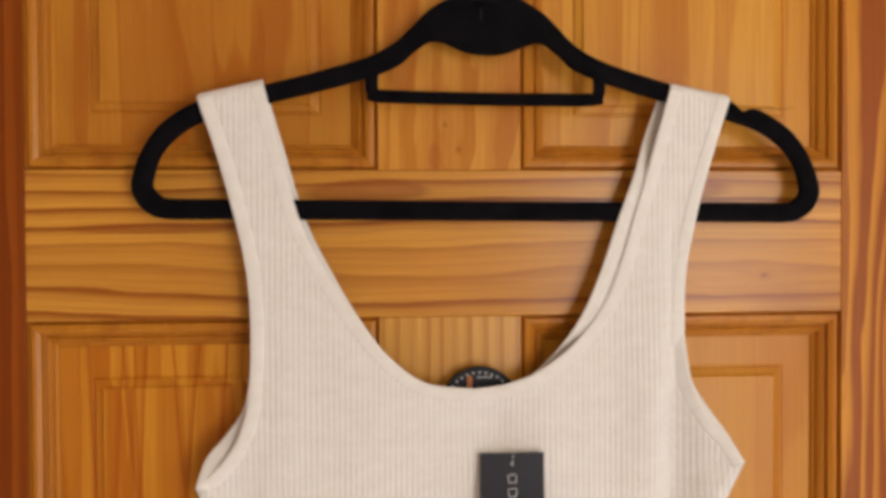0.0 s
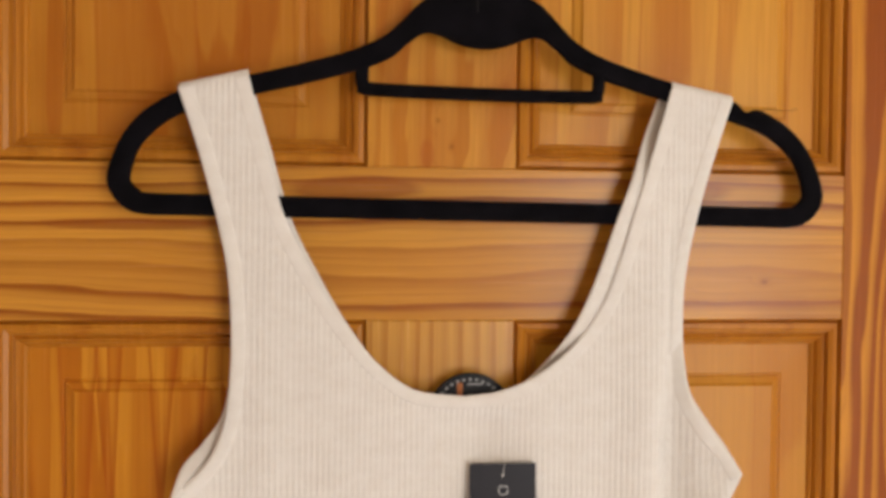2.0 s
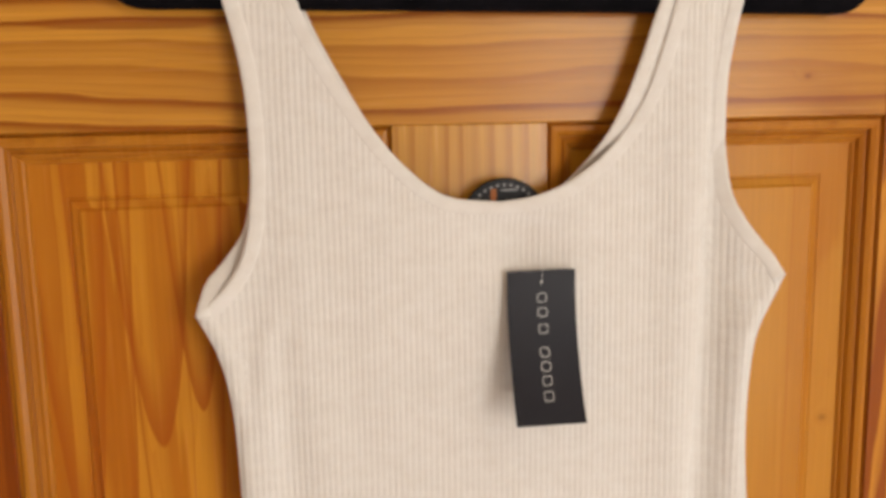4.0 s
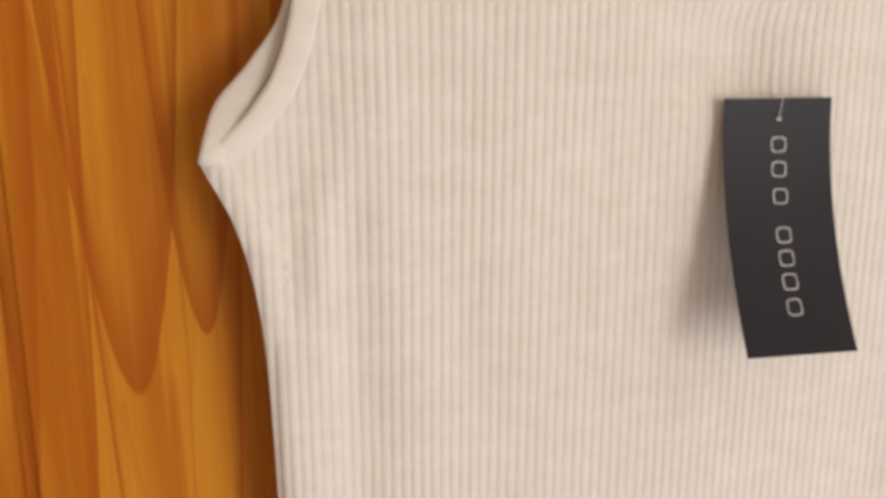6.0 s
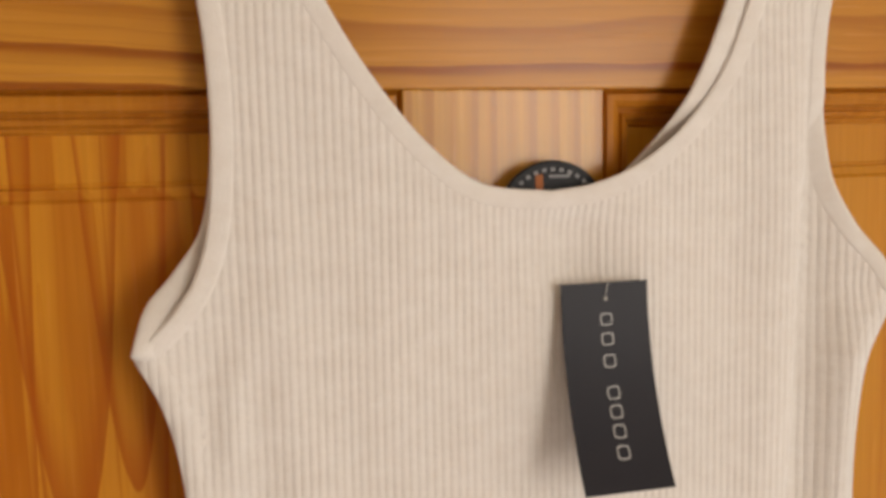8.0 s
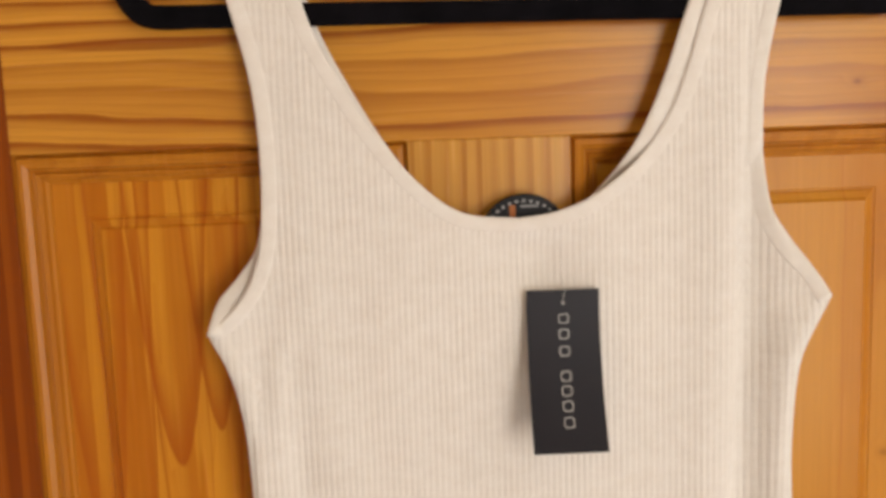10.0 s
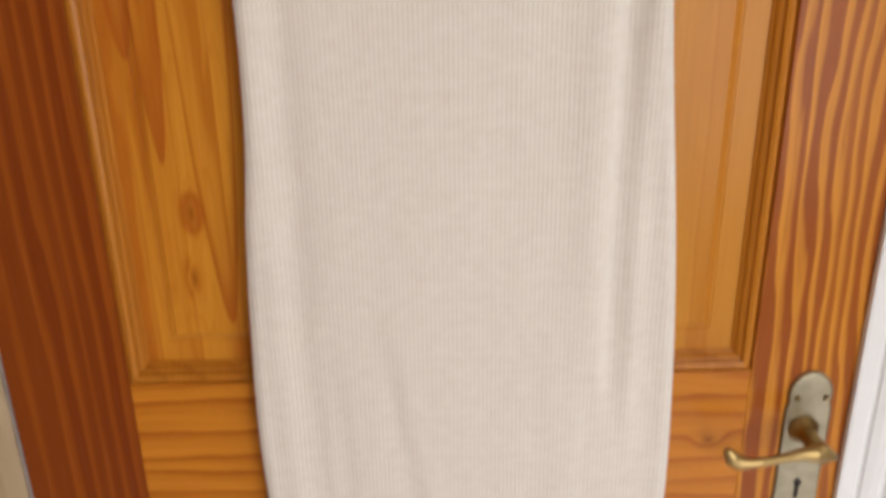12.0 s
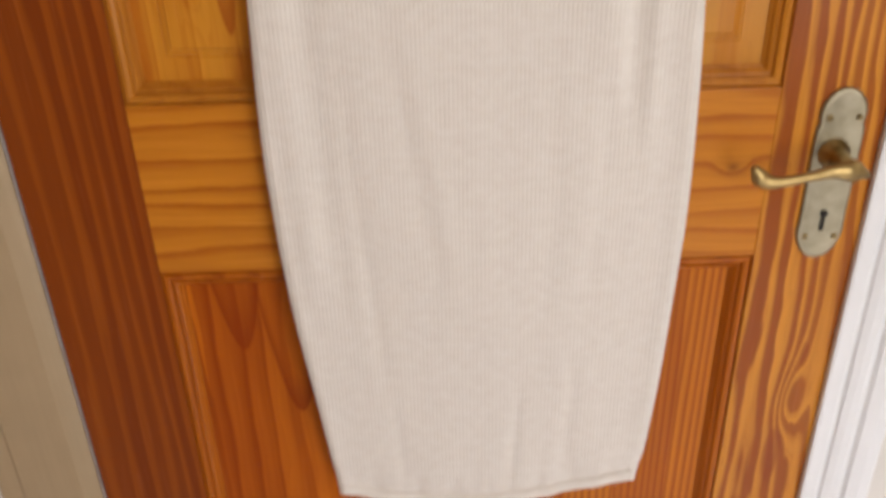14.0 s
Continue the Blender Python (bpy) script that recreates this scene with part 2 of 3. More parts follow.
def knit(name, base, ribs):
    """Fine ribbed jersey; ribs: ribs a metre, 0 for the plain bindings."""
    g = Graph(name)
    x, y, z = g.xyz()
    sway = g.noise(g.vec(g.m("MULTIPLY", x, 9.0), g.m("MULTIPLY", z, 5.0), 0.0), 1.0, 2.0)
    pill = g.noise(g.vec(g.m("MULTIPLY", x, 900.0), g.m("MULTIPLY", z, 420.0), 0.0), 1.0, 2.0, 0.6)
    cloud = g.noise(g.vec(g.m("MULTIPLY", x, 75.0), g.m("MULTIPLY", z, 100.0), 0.0), 1.0, 4.0, 0.7)
    col = g.mix(g.ramp(cloud, [(0.3, (0, 0, 0)), (0.7, (1, 1, 1))]), base, tuple(c * f for c, f in zip(base, (0.925, 0.905, 0.885))))
    if ribs:
        u = g.m("ADD", g.m("MULTIPLY", x, ribs * math.tau), g.m("MULTIPLY", sway, 5.0))
        wave = g.m("MULTIPLY_ADD", g.m("SINE", u), 0.5, 0.5)
        wave = g.m("POWER", wave, 0.6)
        # furrows between the ribs are tinted darker: their shade is put into the colour
        col = g.mix(g.m("MULTIPLY", g.m("SUBTRACT", 1.0, wave), g.m("MULTIPLY", cloud, 0.12)), col, tuple(c * f for c, f in zip(base, (0.70, 0.64, 0.58))))
        g.bump(g.m("ADD", g.m("MULTIPLY", wave, g.m("MULTIPLY_ADD", cloud, 0.8, 0.3)), g.m("ADD", g.m("MULTIPLY", pill, 0.3), g.m("MULTIPLY", cloud, 0.8))), 0.52, 0.0009)
    else:
        g.bump(pill, 0.35, 0.0006)
    return g.done(col, 0.92, Specular_IOR_Level=0.2, Sheen_Weight=0.25, Sheen_Roughness=0.5)


CREAM = (0.79, 0.748, 0.70)
M_KNIT = knit("cream_ribbed_jersey", CREAM, 270)
M_BIND = knit("cream_jersey_binding", (0.80, 0.758, 0.71), 0)


def velvet():
    g = Graph("black_flocked_velvet")
    x, y, z = g.xyz()
    nap = g.noise(g.vec(x, y, z), 900.0, 2.0)
    g.bump(nap, 0.4, 0.0004)
    col = g.ramp(g.noise(g.vec(x, y, z), 60.0, 3.0), [(0.3, (0.002, 0.0017, 0.0025)), (0.75, (0.006, 0.005, 0.007))])
    return g.done(col, 0.95, Specular_IOR_Level=0.08, Sheen_Weight=0.02, Sheen_Roughness=0.4)


def metal(name, bright, dull, rough):
    g = Graph(name)
    x, y, z = g.xyz()
    wear = g.noise(g.vec(x, y, z), 70.0, 4.0, 0.6)
    col = g.ramp(wear, [(0.3, dull), (0.7, bright)])
    g.bump(wear, 0.1, 0.0004)
    return g.done(col, g.m("MULTIPLY_ADD", wear, 0.25, rough - 0.1), Metallic=1.0)


def paint(name, base, worn, rough, scale=25.0, grain=0.0, gloss=0.5):
    g = Graph(name)
    x, y, z = g.xyz()
    n1 = g.noise(g.vec(x, y, z), scale, 4.0, 0.6)
    n2 = g.noise(g.vec(g.m("MULTIPLY", x, 160.0), g.m("MULTIPLY", y, 160.0), g.m("MULTIPLY", z, 5.0 if grain else 160.0)), 1.0, 3.0)
    col = g.mix(g.m("MULTIPLY", n1, 0.7), base, worn)
    if grain:
        col = g.mix(g.m("MULTIPLY", n2, grain), col, tuple(c * 0.8 for c in worn))
    g.bump(g.m("ADD", n1, g.m("MULTIPLY", n2, 0.5)), 0.12, 0.0012)
    return g.done(col, rough, Specular_IOR_Level=gloss)


M_VELVET = velvet()
M_SCUFF = paint("worn_flock", (0.035, 0.03, 0.03), (0.02, 0.018, 0.018), 0.9, 300.0, gloss=0.1)
M_STEEL = metal("polished_steel", (0.75, 0.74, 0.72), (0.5, 0.49, 0.47), 0.25)
M_BRASS = metal("antique_brass", (0.42, 0.30, 0.13), (0.22, 0.15, 0.06), 0.32)
M_PLATE = metal("worn_pale_brass", (0.38, 0.34, 0.25), (0.26, 0.23, 0.155), 0.42)
# Near-black inlay that stands for the shade inside keyhole and screw slots.
M_DARK = paint("recess_shade_inlay", (0.012, 0.010, 0.008), (0.02, 0.016, 0.012), 0.9)
M_GLOSS = paint("white_gloss_paint", (0.80, 0.81, 0.83), (0.74, 0.75, 0.77), 0.35)
# Cream limed paint, darkened to carry the dim light of the left side.
M_CREAMPAINT = paint("cream_limed_paint_dimmed", (0.47, 0.355, 0.22), (0.37, 0.27, 0.155), 0.5, 18.0, 0.5)
M_WALL = paint("pale_matt_wall", (0.74, 0.71, 0.67), (0.69, 0.66, 0.62), 0.9, 8.0)
M_WALL_WARM = paint("warm_matt_wall", (0.74, 0.58, 0.45), (0.70, 0.54, 0.41), 0.9, 8.0)
M_CEIL = paint("cream_ceiling", (0.84, 0.75, 0.62), (0.80, 0.71, 0.58), 0.9, 8.0)
M_CARPET = paint("grey_carpet", (0.79, 0.80, 0.87), (0.71, 0.72, 0.79), 0.95, 140.0)
M_CARD = paint("charcoal_card", (0.012, 0.012, 0.018), (0.017, 0.015, 0.020), 0.45, 60.0, gloss=0.25)
M_PRINT = paint("silver_print", (0.52, 0.51, 0.50), (0.44, 0.43, 0.43), 0.5, 200.0)
M_LABEL = paint("black_satin_label", (0.006, 0.006, 0.008), (0.010, 0.010, 0.013), 0.45, 200.0, gloss=0.2)
M_THREAD = paint("white_woven_thread", (0.32, 0.32, 0.33), (0.24, 0.24, 0.25), 0.8, 300.0)
M_COPPER = paint("copper_woven_thread", (0.42, 0.13, 0.03), (0.32, 0.09, 0.02), 0.7, 300.0)
M_NYLON = paint("clear_nylon", (0.82, 0.81, 0.79), (0.78, 0.77, 0.75), 0.3, 100.0)


# ---------------------------------------------------------------- mesh helpers
def finish(name, bm, material, smooth=False):
    bmesh.ops.recalc_face_normals(bm, faces=bm.faces[:])
    for f in bm.faces:
        f.smooth = smooth
    me = bpy.data.meshes.new(name)
    bm.to_mesh(me)
    bm.free()
    me.materials.append(material)
    return new(name, me)


def part(name, bm, material, parent, label="", smooth=False):
    ob = finish(name, bm, material, smooth)
    ob.parent = parent
    return tagged(ob, label) if label else ob


def box(bm, x0, x1, y0, y1, z0, z1, bevel=0.0):
    got = bmesh.ops.create_cube(bm, size=1.0)
    bmesh.ops.transform(bm, matrix=Matrix.Translation(((x0 + x1) / 2, (y0 + y1) / 2, (z0 + z1) / 2)) @ Matrix.Diagonal((x1 - x0, y1 - y0, z1 - z0, 1)), verts=got["verts"])
    if bevel:
        edges = list({e for v in got["verts"] for e in v.link_edges})
        bmesh.ops.bevel(bm, geom=edges, offset=bevel, segments=2, affect="EDGES", profile=0.6)
    return bm


def boxed(*sizes, bevel=0.0):
    bm = bmesh.new()
    for s in sizes:
        box(bm, *s, bevel=bevel)
    return bm


def rings(loops, close=False, cap=False, joined=False):
    """A skin over loops of equally many points; joined: the last loop meets the first."""
    bm = bmesh.new()
    rows = [[bm.verts.new(p) for p in loop] for loop in loops]
    n = len(rows[0])
    pairs = list(zip(rows, rows[1:])) + ([(rows[-1], rows[0])] if joined else [])
    for a, b in pairs:
        for i in range(n if close else n - 1):
            j = (i + 1) % n
            bm.faces.new((a[i], a[j], b[j], b[i]))
    if cap:
        bm.faces.new(rows[0])
        bm.faces.new(rows[-1])
    return bm


def spline(points, n):
    """n points along a smooth curve through the points, at even lengths."""
    p = np.array(points, float)
    q = np.vstack([2 * p[0] - p[1], p, 2 * p[-1] - p[-2]])
    out = []
    for i in range(len(p) - 1):
        a, b, c, d = q[i:i + 4]
        for t in np.linspace(0, 1, 24, endpoint=False):
            out.append(0.5 * (2 * b + (c - a) * t + (2 * a - 5 * b + 4 * c - d) * t**2 + (3 * b - a - 3 * c + d) * t**3))
    out = np.array(out + [p[-1]])
    s = np.concatenate([[0], np.cumsum(np.linalg.norm(np.diff(out, axis=0), axis=1))])
    return np.stack([np.interp(np.linspace(0, s[-1], n), s, out[:, k]) for k in range(p.shape[1])], 1)


def tube(points, radii, sides=12, flat=1.0):
    """A swept tube along 3D points; flat: its depth over its height."""
    p = np.array(points, float)
    r = np.interp(np.linspace(0, 1, len(p)), np.linspace(0, 1, len(radii)), radii)
    way = np.gradient(p, axis=0)
    loops = []
    for c, w, q in zip(p, way, r):
        w = Vector(w).normalized()
        side = Vector((0, 1, 0))
        side = (side - w * side.dot(w))
        side = side.normalized() if side.length > 0.2 else Vector((0, 0, 1))
        up = w.cross(side)
        q = float(q)
        loops.append([Vector(c) + (up * math.cos(a) + side * (flat * math.sin(a))) * q for a in np.linspace(0, math.tau, sides, endpoint=False)])
    return rings(loops, close=True, cap=True)


def step(a, b, v):
    t = np.clip((v - a) / (b - a), 0, 1)
    return t * t * (3 - 2 * t)


# ---------------------------------------------------------------- the room
ROOM_X0, ROOM_X1, CEILING_Z = -1.1, 1.9, 2.4
DOOR_X0, DOOR_X1, DOOR_TOP = -0.389, 0.376, 1.984
floor_ob = tagged(finish("floor", boxed((ROOM_X0 - 0.1, ROOM_X1 + 0.1, BACK_Y - 0.1, 0.2, -0.1, 0.0)), M_CARPET), "pale grey carpeted floor of the room", "floor", kind="structure")
tagged(finish("ceiling", boxed((ROOM_X0 - 0.1, ROOM_X1 + 0.1, BACK_Y - 0.1, 0.2, CEILING_Z, CEILING_Z + 0.1)), M_CEIL), "plain cream ceiling", "ceiling", kind="structure")
tagged(finish("wall_door", boxed((ROOM_X0, DOOR_X0 - 0.034, 0.004, 0.11, 0, CEILING_Z), (DOOR_X1 + 0.034, ROOM_X1, 0.004, 0.11, 0, CEILING_Z), (DOOR_X0 - 0.034, DOOR_X1 + 0.034, 0.004, 0.11, DOOR_TOP + 0.036, CEILING_Z)), M_WALL), "pale painted wall round the door", "wall", kind="structure")
tagged(finish("wall_left", boxed((ROOM_X0 - 0.1, ROOM_X0, BACK_Y, 0.11, 0, CEILING_Z)), M_WALL_WARM), "warm beige painted side wall", "wall", kind="structure")
tagged(finish("wall_right", boxed((ROOM_X1, ROOM_X1 + 0.1, BACK_Y, 0.11, 0, CEILING_Z)), M_WALL), "pale painted side wall", "wall", kind="structure")
tagged(finish("wall_window", boxed((ROOM_X0, WIN_X0, BACK_Y - 0.1, BACK_Y, 0, CEILING_Z), (WIN_X1, ROOM_X1, BACK_Y - 0.1, BACK_Y, 0, CEILING_Z), (WIN_X0, WIN_X1, BACK_Y - 0.1, BACK_Y, 0, WIN_Z0), (WIN_X0, WIN_X1, BACK_Y - 0.1, BACK_Y, WIN_Z1, CEILING_Z)), M_WALL), "pale painted wall with the window opening", "wall", kind="structure")
tagged(finish("wall_passage", boxed((ROOM_X0, ROOM_X1, 0.11, 0.2, 0, CEILING_Z)), M_WALL), "plain wall that closes the doorway", "wall", kind="structure")


# ---------------------------------------------------------------- door frame and architraves
doorcase = tagged(new("door_frame"), "painted timber door frame with moulded architraves", "door frame", kind="structure")
for nm, sizes in (("jamb", ((DOOR_X0 - 0.034, DOOR_X0 - 0.004, 0.006, 0.108, 0, DOOR_TOP + 0.036),)), ("jamb", ((DOOR_X1 + 0.003, DOOR_X1 + 0.034, 0.006, 0.108, 0, DOOR_TOP + 0.036),)), ("head", ((DOOR_X0 - 0.004, DOOR_X1 + 0.003, 0.006, 0.108, DOOR_TOP + 0.004, DOOR_TOP + 0.036),)), ("door_stop", ((DOOR_X0 - 0.004, DOOR_X0 + 0.012, 0.049, 0.062, 0, DOOR_TOP),)), ("door_stop", ((DOOR_X1 - 0.012, DOOR_X1 + 0.003, 0.049, 0.062, 0, DOOR_TOP),))):
    part(nm, boxed(*sizes, bevel=0.001), M_GLOSS, doorcase)


def architrave(inner, outer, material, label, low, plain=False):
    """A moulded strip, its profile given across from the inner edge (0) to the outer (1) with its height off the wall."""
    profile = ((0.0, 0.0), (0.0, low), (0.04, low + 0.0008), (0.20, 0.0115), (0.235, 0.0095), (0.27, 0.0095), (0.30, 0.0125), (0.40, 0.0145), (0.50, 0.0150), (0.54, 0.0125), (0.58, 0.0125), (0.63, 0.0165), (0.80, 0.0185), (0.94, 0.0175), (1.0, 0.014), (1.0, 0.0))
    if plain:
        profile = ((0.0, 0.0), (0.0, low), (0.06, low + 0.003), (0.16, 0.0100), (0.50, 0.0108), (0.74, 0.0108), (0.77, 0.0088), (0.96, 0.0088), (1.0, 0.0075), (1.0, 0.0))
    loops = [[(inner + (outer - inner) * u, 0.004 - h, z) for u, h in profile] for z in (0.0, 0.5, 1.0, 1.5, DOOR_TOP + 0.004)]
    return part("architrave", rings(loops, close=True, cap=True), material, doorcase, label)


architrave(DOOR_X0 - 0.004, DOOR_X0 - 0.110, M_CREAMPAINT, "cream limed timber architrave", 0.0035, True)
architrave(DOOR_X1 - 0.001, DOOR_X1 + 0.072, M_GLOSS, "white gloss moulded architrave", 0.011)
part("architrave", boxed((DOOR_X0 - 0.110, DOOR_X1 + 0.072, -0.0115, 0.004, DOOR_TOP + 0.006, DOOR_TOP + 0.075), bevel=0.003), M_GLOSS, doorcase)


# ---------------------------------------------------------------- the pine door
IN_X, MULL = 0.28, 0.049
Z_BOT, Z_LOCK0, Z_LOCK1, Z_FRZ0, Z_FRZ1, Z_TOP = 0.21, 0.880, 1.045, 1.603, 1.703, 1.882
door = tagged(new("door_1"), "varnished knotty pine door with six raised panels, closed", "door", kind="structure")


def member(nm, x0, x1, z0, z1, material):
    return part(nm, boxed((x0, x1, 0.0, 0.044, z0, z1), bevel=0.0009), material, door)


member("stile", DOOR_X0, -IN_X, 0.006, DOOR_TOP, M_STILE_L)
member("stile", IN_X, DOOR_X1, 0.006, DOOR_TOP, M_STILE_R)
for z0, z1, mt in ((0.006, Z_BOT, M_RAIL_END), (Z_LOCK0, Z_LOCK1, M_LOCK), (Z_FRZ0, Z_FRZ1, M_RAIL), (Z_TOP, DOOR_TOP, M_RAIL_END)):
    member("rail", -IN_X, IN_X, z0, z1, mt)
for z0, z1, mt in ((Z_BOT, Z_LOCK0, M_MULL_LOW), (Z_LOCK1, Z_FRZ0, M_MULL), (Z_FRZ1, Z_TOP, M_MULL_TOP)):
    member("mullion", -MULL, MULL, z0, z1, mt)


def inset_loop(x0, x1, z0, z1, d, y):
    return [(x0 + d, y, z0 + d), (x1 - d, y, z0 + d), (x1 - d, y, z1 - d), (x0 + d, y, z1 - d)]


def panel(x0, x1, z0, z1, material, raised=True):
    shape = ((0.004, 0.034), (0.004, 0.014), (0.018, 0.0113), (0.0382, 0.0110), (0.0390, 0.0116), (0.0398, 0.0116), (0.0406, 0.0102), (0.0448, 0.0088), (0.0460, 0.0074), (0.0466, 0.0070))
    if not raised:
        shape = ((0.004, 0.034), (0.004, 0.014), (0.018, 0.0120), (0.030, 0.0120))
    part("panel", rings([inset_loop(x0, x1, z0, z1, d, y) for d, y in shape], close=True, cap=True), material, door)
    bead = ((0.0, 0.030), (0.0, 0.0022), (0.0012, 0.0045), (0.0026, 0.0012), (0.0055, 0.0008), (0.0085, 0.0022), (0.0094, 0.0054), (0.0108, 0.0058), (0.0118, 0.0040), (0.0142, 0.0060), (0.0156, 0.0088), (0.0168, 0.0092), (0.0178, 0.0105), (0.0182, 0.0125), (0.0182, 0.030))
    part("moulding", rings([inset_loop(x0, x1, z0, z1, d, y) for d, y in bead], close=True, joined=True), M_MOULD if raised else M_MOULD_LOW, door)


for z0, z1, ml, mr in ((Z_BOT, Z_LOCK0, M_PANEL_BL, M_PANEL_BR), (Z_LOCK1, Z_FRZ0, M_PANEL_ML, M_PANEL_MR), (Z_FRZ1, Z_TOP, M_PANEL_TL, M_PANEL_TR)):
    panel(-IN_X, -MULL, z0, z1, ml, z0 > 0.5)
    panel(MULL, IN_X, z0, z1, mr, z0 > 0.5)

# ---------------------------------------------------------------- lever handle on the door
handle = tagged(new("door_handle"), "worn brass lever handle on a long keyhole backplate", "door handle")
PX, PZ0, PZ1 = 0.3365, 0.877, 1.044
half = spline(((0.0, PZ1), (0.010, PZ1 - 0.003), (0.0185, PZ1 - 0.014), (0.0205, PZ1 - 0.025), (0.0190, PZ1 - 0.033), (0.0212, PZ1 - 0.040), (0.0212, 0.96), (0.0210, PZ0 + 0.040), (0.0213, PZ0 + 0.026), (0.0165, PZ0 + 0.012), (0.009, PZ0 + 0.003), (0.0, PZ0)), 40)
outline = [(u, w) for u, w in half] + [(-u, w) for u, w in half[-2:0:-1]]
mid_z = (PZ0 + PZ1) / 2
plate_loops = [[(PX + u * k, y, mid_z + (w - mid_z) * (1 - (1 - k) * 0.3)) for u, w in outline] for k, y in ((1.0, -0.0002), (1.0, -0.0022), (0.96, -0.0034), (0.88, -0.0040), (0.80, -0.0036))]
part("backplate", rings(plate_loops, close=True, cap=True), M_PLATE, handle, "pale worn brass backplate", smooth=True)
for sx, sz in ((0.3245, 1.017), (0.3505, 1.017), (0.3230, 0.9005), (0.3500, 0.9005)):
    bm = bmesh.new()
    bmesh.ops.create_cone(bm, cap_ends=True, segments=14, radius1=0.0031, radius2=0.0024, depth=0.0016, matrix=pose(sx, -0.0046, sz, 90))
    screw = part("screw", bm, M_BRASS, handle, "dull brass screw")
    part("slot_shade", boxed((sx - 0.0022, sx + 0.0022, -0.0057, -0.0050, sz - 0.0005, sz + 0.0005)), M_DARK, screw)
bm = boxed((PX - 0.0018, PX + 0.0018, -0.0048, -0.0030, 0.9075, 0.922))
bmesh.ops.create_cone(bm, cap_ends=True, segments=18, radius1=0.0036, radius2=0.0036, depth=0.0018, matrix=pose(PX, -0.0039, 0.9245, 90))
part("keyhole", bm, M_DARK, handle, "dark inlay for the shade in the keyhole")
BX, BZ = 0.334, 0.984
boss_loops = [[(BX + r * math.cos(a), y, BZ + r * math.sin(a)) for a in np.linspace(0, math.tau, 20, endpoint=False)] for y, r in ((-0.003, 0.0145), (-0.006, 0.0140), (-0.009, 0.0105), (-0.016, 0.0085), (-0.028, 0.0078), (-0.036, 0.0092), (-0.043, 0.0100), (-0.047, 0.0080))]
part("boss", rings(boss_loops, close=True, cap=True), M_BRASS, handle, "round brass neck", smooth=True)
lever_line = spline(((0.3500, -0.041, BZ - 0.006), (0.3440, -0.042, BZ - 0.003), (0.334, -0.043, BZ), (0.318, -0.044, BZ + 0.001), (0.300, -0.044, BZ - 0.003), (0.282, -0.043, BZ - 0.007), (0.268, -0.042, BZ - 0.0085), (0.259, -0.041, BZ - 0.006), (0.2535, -0.041, BZ + 0.001), (0.2500, -0.041, BZ + 0.006)), 44)
part("lever", tube(lever_line, (0.0025, 0.0068, 0.0088, 0.0068, 0.0052, 0.0046, 0.0045, 0.0048, 0.0066, 0.0074, 0.0030), 14, 0.8), M_BRASS, handle, "curled antique brass lever", smooth=True)

# ---------------------------------------------------------------- hanger
HX, HY, TILT = 0.0236, -0.0135, -0.009
OUTER = ((0.0, 1.8190), (0.018, 1.8170), (0.036, 1.8075), (0.049, 1.7950), (0.061, 1.7838), (0.080, 1.7740), (0.112, 1.7640), (0.145, 1.7552), (0.166, 1.7500), (0.1745, 1.7435), (0.183, 1.7452), (0.198, 1.7382), (0.212, 1.7268), (0.2225, 1.7110), (0.2290, 1.6915), (0.2259, 1.6795), (0.2173, 1.6710), (0.2055, 1.6680), (0.180, 1.6680), (0.100, 1.6680), (0.0, 1.6680))
INNER = ((0.0, 1.7770), (0.013, 1.7785), (0.034, 1.7855), (0.047, 1.7785), (0.058, 1.7690), (0.078, 1.7605), (0.109, 1.7515), (0.142, 1.7430), (0.162, 1.7375), (0.1715, 1.7345), (0.180, 1.7318), (0.191, 1.7265), (0.2018, 1.7180), (0.2105, 1.7065), (0.2148, 1.6915), (0.2135, 1.6868), (0.2100, 1.6833), (0.2055, 1.6815), (0.180, 1.6812), (0.100, 1.6812), (0.0, 1.6810))


def hang(u, w):
    return (HX + u * 1.014, 1.66 + (w - 1.66) * 1.012 + TILT * u)


def dense(points, k):
    """k points between each pair of control points, so that the outer and inner line stay paired."""
    p = np.array(points, float)
    q = np.vstack([p[1] * (-1, 1), p, p[-2] * (-1, 1)])
    out = []
    for i in range(len(p) - 1):
        a, b, c, d = q[i:i + 4]
        for t in np.linspace(0, 1, k, endpoint=False):
            out.append(0.5 * (2 * b + (c - a) * t + (2 * a - 5 * b + 4 * c - d) * t**2 + (3 * b - a - 3 * c + d) * t**3))
    return np.array(out + [p[-1]])


hanger = tagged(new("clothes_hanger"), "black velvet flocked clothes hanger with steel hook", "hanger")
o_half, i_half = dense(OUTER, 6), dense(INNER, 6)
o_all = np.vstack([o_half, o_half[-2:0:-1] * (-1, 1)])
i_all = np.vstack([i_half, i_half[-2:0:-1] * (-1, 1)])
loops = []
for (ou, ow), (iu, iw) in zip(o_all, i_all):
    ring = []
    for a in np.linspace(0, math.tau, 14, endpoint=False):
        c, s = math.cos(a), math.sin(a)
        k = 0.5 + 0.5 * math.copysign(abs(c) ** 0.6, c)
        xx, zz = hang(iu + (ou - iu) * k, iw + (ow - iw) * k)
        ring.append((xx, HY + 0.0032 * math.copysign(abs(s) ** 0.6, s), zz))
    loops.append(ring)
part("hanger_body", rings(loops, close=True, joined=True), M_VELVET, hanger, smooth=True)
